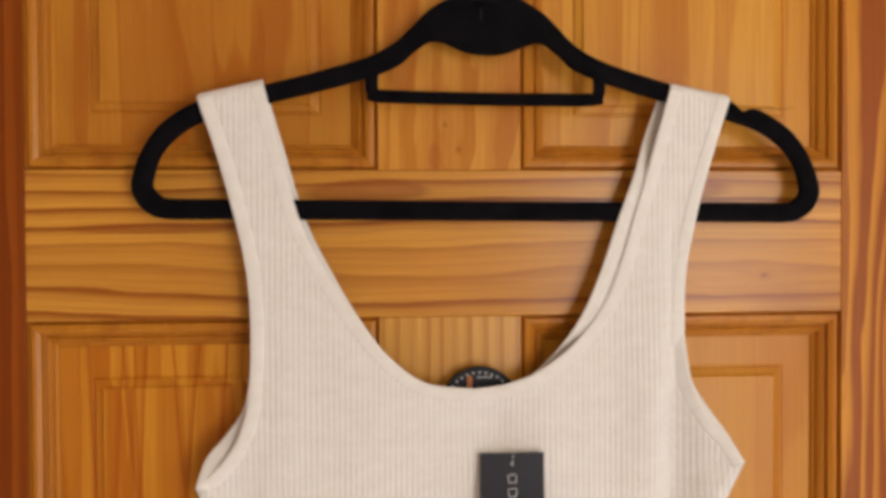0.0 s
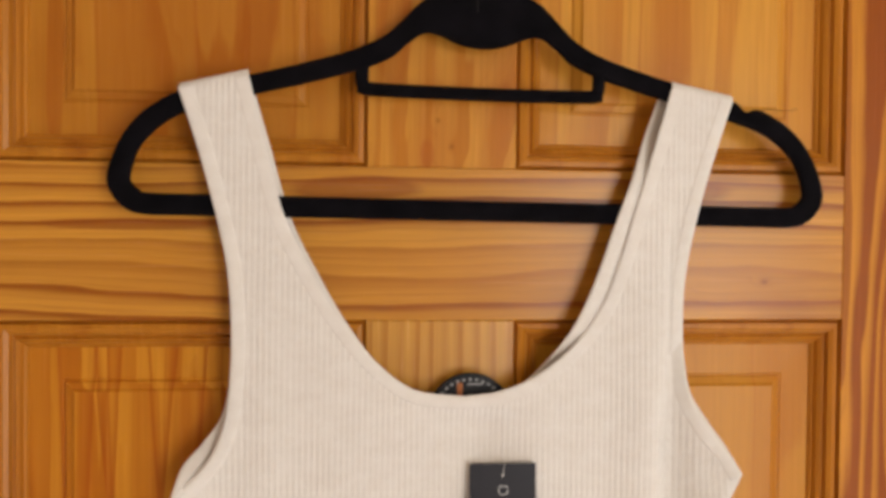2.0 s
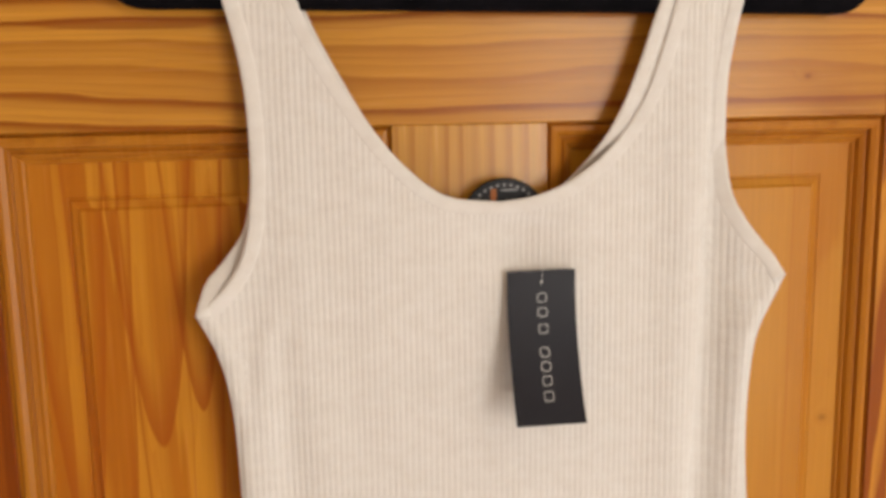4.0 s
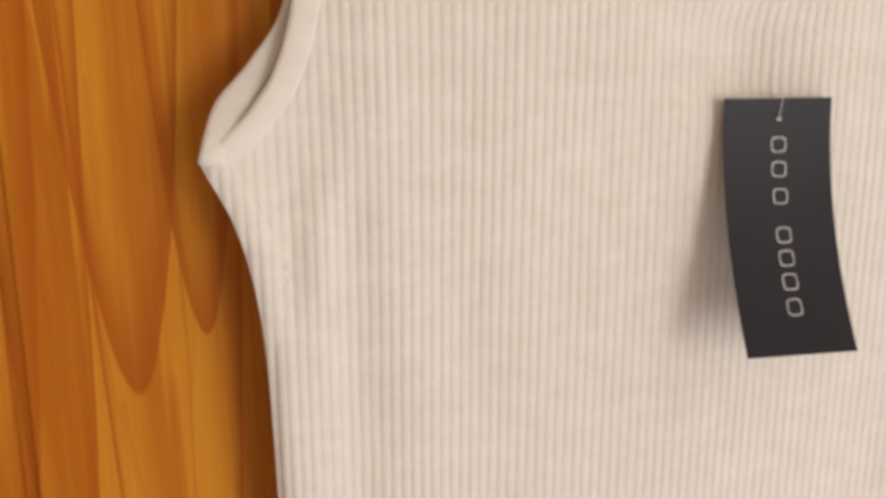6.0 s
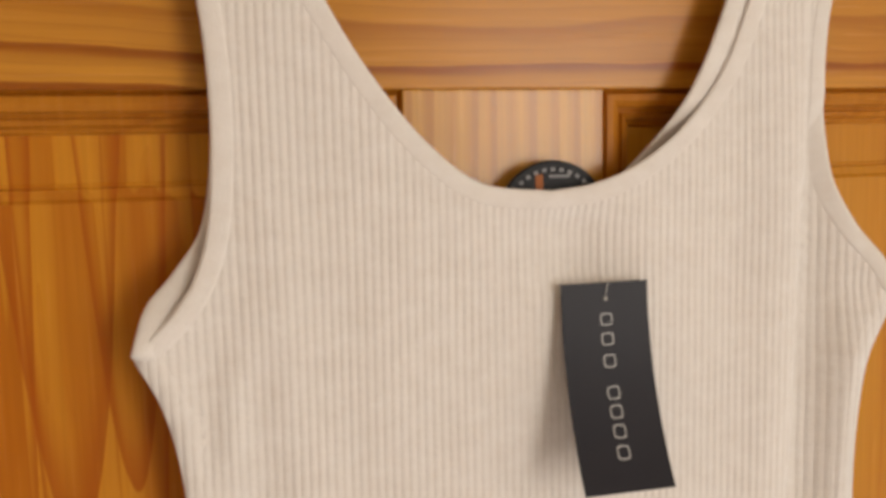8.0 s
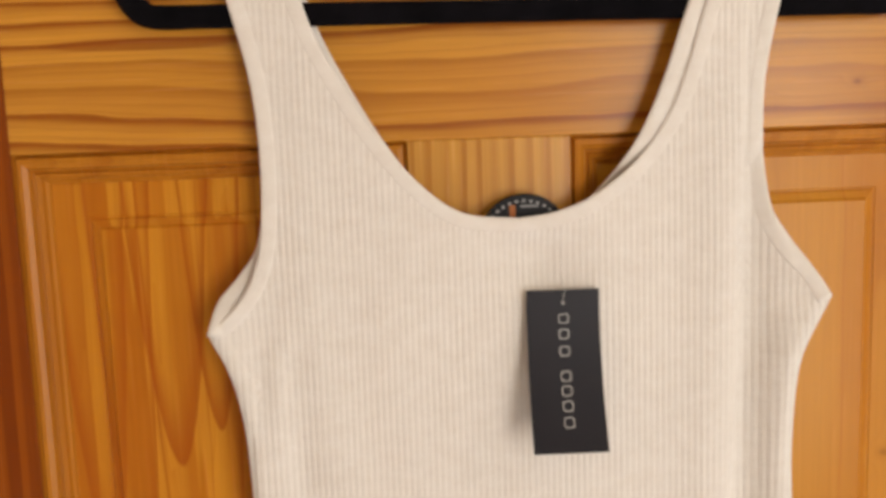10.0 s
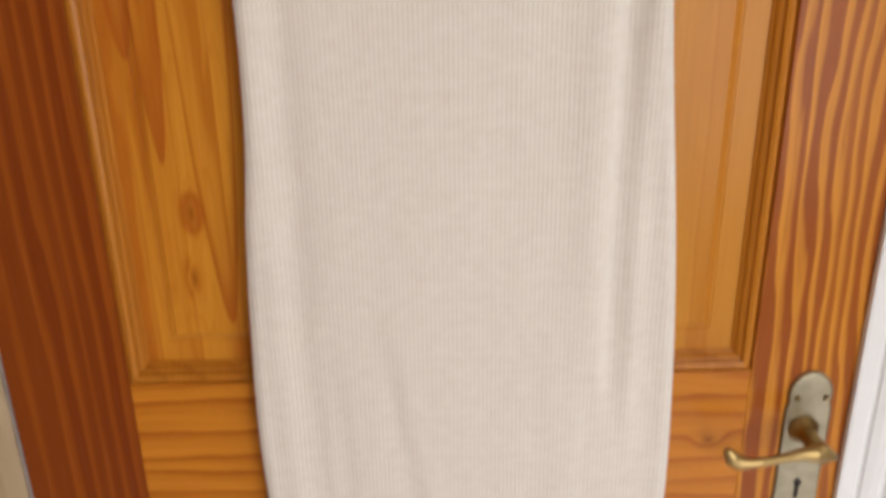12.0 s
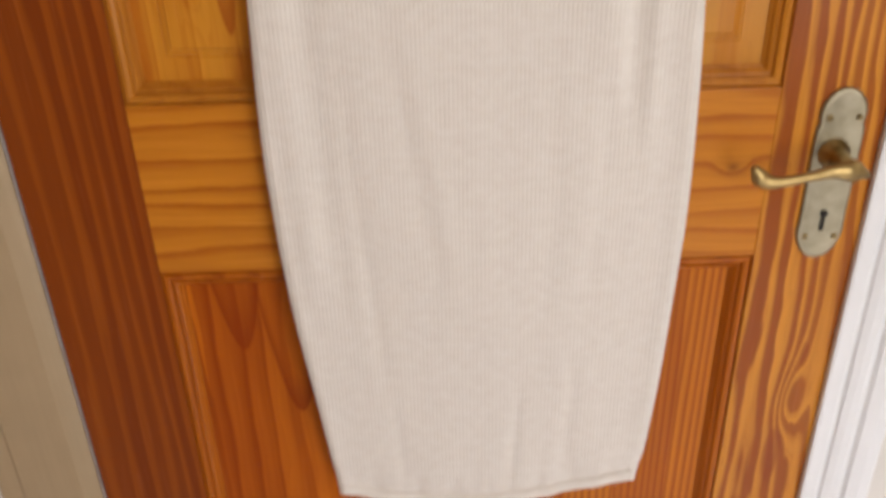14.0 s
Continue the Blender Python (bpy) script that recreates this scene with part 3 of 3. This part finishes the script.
bar = [hang(u, w) for u, w in ((-0.0755, 1.7640), (-0.0757, 1.7560), (-0.0745, 1.7512), (-0.0690, 1.7492), (0.0, 1.7484), (0.0690, 1.7492), (0.0745, 1.7512), (0.0757, 1.7560), (0.0755, 1.7640))]
part("trouser_bar", tube([(x, HY, z) for x, z in spline(bar, 70)], (0.0044,), 12, 0.62), M_VELVET, hanger, smooth=True)
part("collar", tube([(HX, HY, 1.812), (HX, HY, 1.819), (HX, HY, 1.8245)], (0.0105, 0.0082, 0.0052), 16, 0.6), M_VELVET, hanger, smooth=True)
hook = [(HX, HY, 1.820), (HX, HY, 1.840), (HX, HY, 1.858), (HX + 0.010, HY, 1.868), (HX + 0.0195, HY, 1.882), (HX + 0.016, HY, 1.900), (HX, HY, 1.908), (HX - 0.016, HY, 1.900), (HX - 0.0195, HY, 1.888)]
part("hook", tube(spline(hook, 50), (0.0017,), 10), M_STEEL, hanger, "thin polished steel hook", smooth=True)
peg = bmesh.new()
bmesh.ops.create_cone(peg, cap_ends=True, segments=16, radius1=0.0030, radius2=0.0030, depth=0.030, matrix=pose(HX, -0.0145, 1.9032, 90))
bmesh.ops.create_cone(peg, cap_ends=True, segments=16, radius1=0.0058, radius2=0.0050, depth=0.003, matrix=pose(HX, -0.0295, 1.9032, 90))
tagged(finish("wall_peg", peg, M_STEEL), "small steel peg in the top rail of the door", "peg")
part("scuff", boxed((HX - 0.0042, HX - 0.0034, HY - 0.0037, HY - 0.0030, 1.801, 1.809)), M_SCUFF, hanger, "pale scuff in the velvet")
# a stray hair on the hanger's shoulder
hair = tube(spline([(0.203, HY - 0.002, 1.7425), (0.214, HY - 0.002, 1.7445), (0.228, HY - 0.003, 1.7440), (0.236, HY - 0.003, 1.7450)], 14), (0.00022,), 5)
part("fluff", hair, M_VELVET, hanger)

# ---------------------------------------------------------------- the dress
CX, HEM_Z, NECK_Z = 0.014, 0.597, 1.556
SIDE_L = ((-0.129, 0.620), (-0.133, 0.658), (-0.144, 0.755), (-0.154, 0.842), (-0.160, 0.926), (-0.163, 1.010), (-0.1615, 1.10), (-0.157, 1.19), (-0.150, 1.27), (-0.1475, 1.34), (-0.1480, 1.40), (-0.1505, 1.445), (-0.1568, 1.475), (-0.1670, 1.4965))
ARM_L = ((-0.1670, 1.4965), (-0.1590, 1.5040), (-0.1500, 1.5130), (-0.1415, 1.5260), (-0.1355, 1.5450), (-0.1325, 1.575), (-0.1325, 1.608), (-0.1355, 1.640), (-0.1425, 1.672), (-0.1530, 1.711), (-0.1650, 1.7480))
SIDE_R = ((0.1815, 0.629), (0.188, 0.668), (0.195, 0.755), (0.200, 0.866), (0.2030, 0.95), (0.2015, 1.05), (0.1965, 1.148), (0.1885, 1.24), (0.1810, 1.31), (0.1755, 1.37), (0.1742, 1.42), (0.1768, 1.463), (0.1850, 1.486), (0.1950, 1.5050))
ARM_R = ((0.1950, 1.5050), (0.1870, 1.5190), (0.1740, 1.5350), (0.1642, 1.554), (0.1603, 1.575), (0.1584, 1.604), (0.1600, 1.636), (0.1672, 1.675), (0.1788, 1.716), (0.1898, 1.7500))
NECK_L = ((CX, 1.5560), (-0.018, 1.5603), (-0.042, 1.5775), (-0.0645, 1.6045), (-0.083, 1.634), (-0.1010, 1.670), (-0.1130, 1.715), (-0.1235, 1.7580))
NECK_R = ((CX, 1.5560), (0.036, 1.5590), (0.0585, 1.568), (0.0825, 1.586), (0.1020, 1.611), (0.1140, 1.640), (0.1230, 1.670), (0.1362, 1.714), (0.1490, 1.7580))
BACK_NECK_R = ((CX, 1.5560), (0.035, 1.5590), (0.052, 1.568), (0.0690, 1.586), (0.0850, 1.611), (0.0975, 1.640), (0.1085, 1.670), (0.1270, 1.714), (0.1455, 1.7580))
edge_l = np.vstack([spline(SIDE_L, 160), spline(ARM_L, 120)[1:]])
edge_r = np.vstack([spline(SIDE_R, 160), spline(ARM_R, 120)[1:]])


def edge_x(curve, z):
    return np.interp(z, curve[:, 1], curve[:, 0])


def fold(x, z, line, width, deep, z0, z1, soft=0.08):
    """A soft pleat along a line of (z, x) points between two heights."""
    zs, xs = zip(*line)
    d = (x - np.interp(z, zs, xs)) / width
    return deep * np.exp(-d * d) * step(z0, z0 + soft, z) * (1 - step(z1 - soft, z1, z))


def drop_fold(x, z, line, rise, run, deep, z0, z1, soft):
    """Cloth that drops back beyond a line and comes slowly forward again."""
    zs, xs = zip(*line)
    d = x - np.interp(z, zs, xs)
    return deep * step(-rise, rise, d) * math.exp(-max(d, 0.0) / run) * step(z0, z0 + soft, z) * (1 - step(z1 - soft, z1, z))


def hem_bow(x, x0, x1):
    """How far the hem sags below a straight line from the side to the middle."""
    return 0.0050 * math.sin(math.pi * min(max((x - x0) / (x1 - x0), 0), 1))


def hem_z(x):
    """The height of the hem at x."""
    x0, z0 = (-0.129, 0.620) if x < CX else (0.1815, 0.629)
    k = min(max((x - x0) / (CX - x0), 0), 1)
    return z0 + (HEM_Z - z0) * k - hem_bow(x, x0, CX)


def front_y(x, z):
    near = min(x - edge_x(edge_l, z), edge_x(edge_r, z) - x)
    body = 1 - step(1.49, 1.54, z)
    y = -0.0195 + 0.0010 * step(1.60, 1.70, z)
    y -= 0.0055 * (1 - step(0.75, 1.35, z))
    pit = math.exp(-(((z - 1.50) / 0.06) ** 2))
    y -= body * (0.0015 + 0.0020 * step(-0.05, 0.05, x) + 0.004 * pit) * math.exp(-((max(near, 0) / 0.013) ** 2))
    y += drop_fold(x, z, ((0.8, 0.146), (1.2, 0.140), (1.35, 0.140), (1.52, 0.146), (1.62, 0.149)), 0.0030, 0.015, 0.0120, 1.00, 1.70, 0.12)
    y -= fold(x, z, ((0.8, 0.132), (1.2, 0.126), (1.35, 0.126), (1.52, 0.132), (1.62, 0.138)), 0.0160, 0.0040, 1.00, 1.66, 0.14)
    y -= 0.0045 * step(0.150, 0.170, x) * step(1.22, 1.36, z) * (1 - step(1.55, 1.66, z))
    y -= fold(x, z, ((0.8, 0.166), (1.2, 0.162), (1.35, 0.161), (1.52, 0.172)), 0.0055, 0.0030, 0.95, 1.56, 0.12)
    y += fold(x, z, ((0.7, -0.100), (1.1, -0.118), (1.5, -0.116)), 0.0130, 0.0032, 0.80, 1.52, 0.15)
    y -= fold(x, z, ((0.7, -0.125), (1.1, -0.140), (1.5, -0.134)), 0.0090, 0.0022, 0.80, 1.48, 0.15)
    y += fold(x, z, ((0.72, 0.000), (0.90, -0.020), (1.12, -0.058), (1.2, -0.07)), 0.0110, 0.0018, 0.80, 1.16, 0.14)
    y -= fold(x, z, ((0.72, 0.014), (0.90, -0.006), (1.12, -0.044), (1.2, -0.05)), 0.0130, 0.0014, 0.78, 1.16, 0.12)
    y += fold(x, z, ((0.75, -0.070), (0.95, -0.088), (1.12, -0.098)), 0.0080, 0.0020, 0.72, 1.14, 0.10)
    y += fold(x, z, ((0.62, 0.050), (0.80, 0.062)), 0.0060, 0.0020, 0.58, 0.78, 0.06)
    y += fold(x, z, ((0.62, 0.105), (0.80, 0.112)), 0.0070, 0.0018, 0.58, 0.80, 0.06)
    y += fold(x, z, ((0.62, -0.060), (0.80, -0.070)), 0.0070, 0.0018, 0.58, 0.76, 0.06)
    y += fold(x, z, ((1.36, -0.136), (1.48, -0.140)), 0.0035, 0.0022, 1.38, 1.50, 0.04)
    y += fold(x, z, ((1.44, 0.040), (1.56, 0.022)), 0.0240, 0.0048, 1.505, 1.553, 0.016)
    y -= fold(x, z, ((1.30, -0.150), (1.42, -0.140), (1.52, -0.118)), 0.0050, 0.0022, 1.36, 1.53, 0.05)
    y -= fold(x, z, ((1.32, -0.128), (1.44, -0.128), (1.52, -0.134)), 0.0045, 0.0018, 1.34, 1.50, 0.05)
    y += fold(x, z, ((0.70, 0.075), (0.90, 0.085), (1.15, 0.080)), 0.0120, 0.0012, 0.75, 1.20, 0.15)
    y -= fold(x, z, ((0.70, 0.030), (0.95, 0.025), (1.20, 0.010)), 0.0140, 0.0012, 0.68, 1.15, 0.15)
    y += fold(x, z, ((0.85, 0.120), (1.00, 0.128), (1.20, 0.122)), 0.0070, 0.0012, 0.80, 1.12, 0.10)
    y += fold(x, z, ((1.30, -0.060), (1.45, -0.078)), 0.0120, 0.0010, 1.28, 1.50, 0.08)
    y -= fold(x, z, ((1.40, -0.105), (1.55, -0.110)), 0.0100, 0.0014, 1.38, 1.60, 0.08)
    # gathers above the hem's seam
    y += 0.0060 * max(0.0, noise.noise((x * 62, 9.3, z * 6))) * math.exp(-(((z - hem_z(x) - 0.020) / 0.012) ** 2))
    y += 0.0018 * (1 - step(0.60, 0.70, z)) * noise.noise((x * 38, 5.1, 0.4))
    y += 0.0016 * noise.noise((x * 14, 3.1, z * 5)) + 0.0008 * noise.noise((x * 30, 7.7, z * 16))
    return min(y, -0.0115)


def back_y(x, z):
    near = min(x - edge_x(edge_l, z), edge_x(edge_r, z) - x)
    body = 1 - step(1.49, 1.54, z)
    pit = math.exp(-(((z - 1.50) / 0.06) ** 2))
    y = -0.0085 - (0.0040 + body * (0.0090 + 0.0065 * pit)) * math.exp(-((max(near, 0) / 0.022) ** 2)) * (1 - step(1.66, 1.72, z))
    y = min(y, -0.0085 - 0.0085 * step(1.565, 1.60, z) * step(0.04, 0.07, x) * (1 - step(1.69, 1.73, z)))
    return y + 0.0010 * noise.noise((x * 16, 1.3, z * 5))


MIDDLE = {}


def half_panel(bm, side, arm, neck, depth, drop, cols, rows_body, rows_arm):
    """One half of the front or back: straight rows from the side seam and armhole to the middle and the neckline."""
    sd, ar, nk = spline(side, 400), spline(arm, 400), spline(neck, 300)
    nk = nk - np.array([0, drop]) * (1 - step(0, 1, np.linspace(0, 1, 300)))[:, None]
    nk = nk + np.outer(np.sin(np.linspace(0, math.pi, 300)), (drop * 0.7, 0))
    k = int(np.argmin(np.abs(ar[:, 1] - NECK_Z)))
    low = np.vstack([sd, ar[1:k]])
    s = np.linspace(0, 1, rows_body)
    a0 = np.stack([np.interp(s, np.linspace(0, 1, len(low)), low[:, i]) for i in (0, 1)], 1)
    lin = (a0[:, 1] - a0[0, 1]) / (a0[-1, 1] - a0[0, 1])
    MIDDLE.setdefault(rows_body, lin)
    b0 = np.stack([np.full(rows_body, CX), HEM_Z + MIDDLE[rows_body] * (nk[0, 1] - HEM_Z)], 1)
    t = np.linspace(0, 1, rows_arm + 1)[1:]
    top = ar[k:]
    a1 = np.stack([np.interp(t, np.linspace(0, 1, len(top)), top[:, i]) for i in (0, 1)], 1)
    b1 = np.stack([np.interp(t**1.15, np.linspace(0, 1, 300), nk[:, i]) for i in (0, 1)], 1)
    grid = []
    for (ax, az), (bx, bz) in zip(np.vstack([a0, a1]), np.vstack([b0, b1])):
        row = []
        for u in np.linspace(0, 1, cols) ** 0.8:
            x, z = ax + (bx - ax) * u, az + (bz - az) * u
            z -= hem_bow(x, ax, bx) * (1 - step(0.60, 0.70, az))
            row.append(bm.verts.new((x, depth(x, z), z)))
        grid.append(row)
    # the strap bends over the hanger
    for lift, yy in ((0.0022, 0.5), (0.0030, 1.0)):
        row = []
        for v in grid[rows_body + rows_arm - 1]:
            row.append(bm.verts.new((v.co.x, v.co.y + (HY - v.co.y) * yy, v.co.z + lift)))
        grid.append(row)
    for r0, r1 in zip(grid, grid[1:]):
        for i in range(cols - 1):
            bm.faces.new((r0[i], r0[i + 1], r1[i + 1], r1[i]))
    return bm


def spread(arm, dx, dz):
    """An armhole line, bowed outwards between its two ends."""
    t = np.linspace(0, 1, len(arm))
    return np.array(arm) + np.outer(np.exp(-(((t - 0.22) / 0.15) ** 2)) * (t > 0), (dx, dz))


def cloth(name, depth, drop, arm_l, arm_r, neck_r, label):
    bm = bmesh.new()
    half_panel(bm, SIDE_L, arm_l, NECK_L, depth, drop, 44, 150, 60)
    half_panel(bm, SIDE_R, arm_r, neck_r, depth, drop, 44, 150, 60)
    bmesh.ops.remove_doubles(bm, verts=bm.verts[:], dist=0.00003)
    ob = part(name, bm, M_KNIT, dress, label, smooth=True)
    thick = ob.modifiers.new("thickness", "SOLIDIFY")
    thick.thickness, thick.offset = 0.0009, 0.0
    return ob


def binding(name, curve, inward, depth, width, out):
    """A folded band along an edge; inward: +1 when the cloth lies to the left of the curve's run."""
    p = np.array(curve)
    way = np.gradient(p, axis=0)
    way /= np.linalg.norm(way, axis=1)[:, None]
    nrm = np.stack([-way[:, 1], way[:, 0]], 1) * inward
    prof = ((0.0, 0.0006), (-0.0005, 0.0), (-0.0003, -0.0006), (0.0012, -0.0010), (width * 0.5, -0.0010), (width * 0.85, -0.0008), (width, -0.0005), (width * 1.02, 0.0))
    loops = []
    for (x, z), (nx, nz) in zip(p, nrm):
        loops.append([(x + nx * d, depth(x + nx * max(d, 0), z + nz * max(d, 0)) + out * h, z + nz * d) for d, h in prof])
    return part(name, rings(loops, close=True, cap=True), M_BIND, dress, smooth=True)


dress = tagged(new("dress"), "long cream ribbed sleeveless dress hanging from the hanger", "dress")
cloth("front_panel", front_y, 0.0, ARM_L, ARM_R, NECK_R, "cream ribbed jersey front")
BACK_L, BACK_R = spread(ARM_L, -0.0105, 0.003), spread(ARM_R, 0.004, 0.002)
cloth("back_panel", back_y, 0.006, BACK_L, BACK_R, BACK_NECK_R, "cream ribbed jersey back")
neck_front = np.vstack([spline(NECK_L, 90)[::-1], spline(NECK_R, 90)[1:]])
binding("neck_binding", neck_front, -1, front_y, 0.0088, 0.75)
neck_back = np.vstack([spline(NECK_L, 90)[::-1], spline(BACK_NECK_R, 90)[1:]])
neck_back = neck_back - np.array([0, 0.006]) * np.concatenate([step(0, 1, np.linspace(0, 1, 90)), 1 - step(0, 1, np.linspace(0, 1, 89))])[:, None]
neck_back = neck_back + np.outer(np.abs(np.sin(np.linspace(0, 2 * math.pi, 179))) * 0.7, (0.006, 0))
binding("neck_binding", neck_back, -1, back_y, 0.0085, 1)
binding("armhole_binding", spline(ARM_L, 100), -1, front_y, 0.0085, 1)
binding("armhole_binding", spline(ARM_R, 100), 1, front_y, 0.0085, 1)
binding("armhole_binding", spline(BACK_L, 100), -1, back_y, 0.008, 1)
binding("armhole_binding", spline(BACK_R, 100), 1, back_y, 0.008, 1)
hem_line = np.vstack([np.stack([np.linspace(-0.129, CX, 40), np.linspace(0.620, HEM_Z, 40)], 1), np.stack([np.linspace(CX, 0.1815, 40), np.linspace(HEM_Z, 0.629, 40)], 1)[1:]])
hem_line[:, 1] -= [hem_bow(x, -0.129 if x < CX else 0.1815, CX) for x in hem_line[:, 0]]
hem_line[:, 1] += [0.0016 * noise.noise((x * 45, 0.7, 0.0)) + 0.0008 * noise.noise((x * 130, 2.7, 0.0)) for x in hem_line[:, 0]]
binding("hem_band", hem_line, 1, front_y, 0.0120, 3.2)

# woven label at the back of the neck
LX, LZ, LR = 0.0185, 1.5425, 0.0275
disc = [[(LX + r * math.cos(a), y, LZ + r * math.sin(a)) for a in np.linspace(0, math.tau, 48, endpoint=False)] for r, y in ((LR - 0.001, -0.0092), (LR, -0.0096), (LR, -0.0104), (LR - 0.001, -0.0108))]
neck_label = part("neck_label", rings(disc, close=True, cap=True), M_LABEL, dress, "round black woven label")
part("label_bar", boxed((LX - 0.0085, LX - 0.0050, -0.0112, -0.0109, 1.554, 1.5635)), M_COPPER, neck_label, "copper woven bar")
part("label_bar", boxed((LX - 0.0020, LX + 0.0085, -0.0112, -0.0109, 1.5620, 1.5632)), M_THREAD, neck_label, "white woven bar")
for k in range(11):
    a = radians(38 + k * 10.4)
    c, s = LX + (LR - 0.0042) * math.cos(a), LZ + (LR - 0.0042) * math.sin(a)
    bm = boxed((-0.0010, 0.0010, -0.0112, -0.0109, -0.0008, 0.0008))
    bmesh.ops.transform(bm, matrix=Matrix.Translation((c, 0, s)) @ Matrix.Rotation(-(a - math.pi / 2), 4, "Y"), verts=bm.verts[:])
    part("label_mark", bm, M_THREAD, neck_label)

# ---------------------------------------------------------------- swing tag pinned to the dress
TAG_W, TAG_H = 0.0425, 0.0905
swing_tag = tagged(new("swing_tag"), "dark charcoal card swing tag with pale printed marks", "clothing tag")


def tag_at(u, s, out=0.0):
    """A point of the tag: u across from its left edge, s down from its top, out: in front of the card."""
    f = s / TAG_H
    y = -0.0225 - 0.006 * f - 0.024 * f**2.0
    slope = (0.006 + 0.048 * f) / TAG_H
    return Vector((0.0170 + u - 0.0015 * f, y - 0.001 * u / TAG_W - out, 1.5140 - s * 0.975 + out * slope))


card = [[tag_at(u, s, o) for u, o in ((0.0, 0.0), (0.0, 0.0005), (TAG_W, 0.0005), (TAG_W, 0.0))] for s in np.linspace(0, TAG_H, 22)]
part("card", rings(card, close=True, cap=True), M_CARD, swing_tag)
for f in (0.19, 0.29, 0.40, 0.555, 0.645, 0.735, 0.83):
    wide, tall, pen = 0.0060, 0.0058, 0.00055
    bm = bmesh.new()
    cu, cs = TAG_W * 0.505, TAG_H * f
    ring_o, ring_i = [], []
    for a in np.linspace(0, math.tau, 24, endpoint=False):
        c, s = math.cos(a), math.sin(a)
        k = (abs(c) ** 4 + abs(s) ** 4) ** -0.25
        ring_o.append((c * k * wide / 2, s * k * tall / 2))
        ring_i.append((c * k * (wide / 2 - pen), s * k * (tall / 2 - pen)))
    ro = [bm.verts.new(tag_at(cu + a, cs + b, 0.0007)) for a, b in ring_o]
    ri = [bm.verts.new(tag_at(cu + a, cs + b, 0.0007)) for a, b in ring_i]
    for i in range(24):
        j = (i + 1) % 24
        bm.faces.new((ro[i], ro[j], ri[j], ri[i]))
    part("printed_mark", bm, M_PRINT, swing_tag, "pale square printed mark")
loop_pts = spline([tuple(tag_at(TAG_W * 0.50, TAG_H * 0.085, 0.0009)), tuple(tag_at(TAG_W * 0.515, TAG_H * 0.03, 0.0014)), tuple(tag_at(TAG_W * 0.53, 0.0, 0.0010)), (0.0170 + TAG_W * 0.53, -0.0205, 1.5160)], 16)
thread = [(0.0170 + TAG_W * 0.53, front_y(0.0170 + TAG_W * 0.53, z) - 0.0012, z) for z in np.linspace(1.512, 1.530, 8)]
part("thread", tube(thread, (0.00014,), 6), M_NYLON, swing_tag, "clear nylon thread", smooth=True)
part("fastener_stud", tube([tuple(tag_at(TAG_W * 0.50, TAG_H * (0.078 + 0.005 * k), 0.0010)) for k in range(4)], (0.0004, 0.0009, 0.0009, 0.0004), 10), M_NYLON, swing_tag, "clear nylon stud", smooth=True)
part("fastener", tube(loop_pts, (0.00016, 0.00016), 6), M_NYLON, swing_tag, "clear nylon fastener", smooth=True)
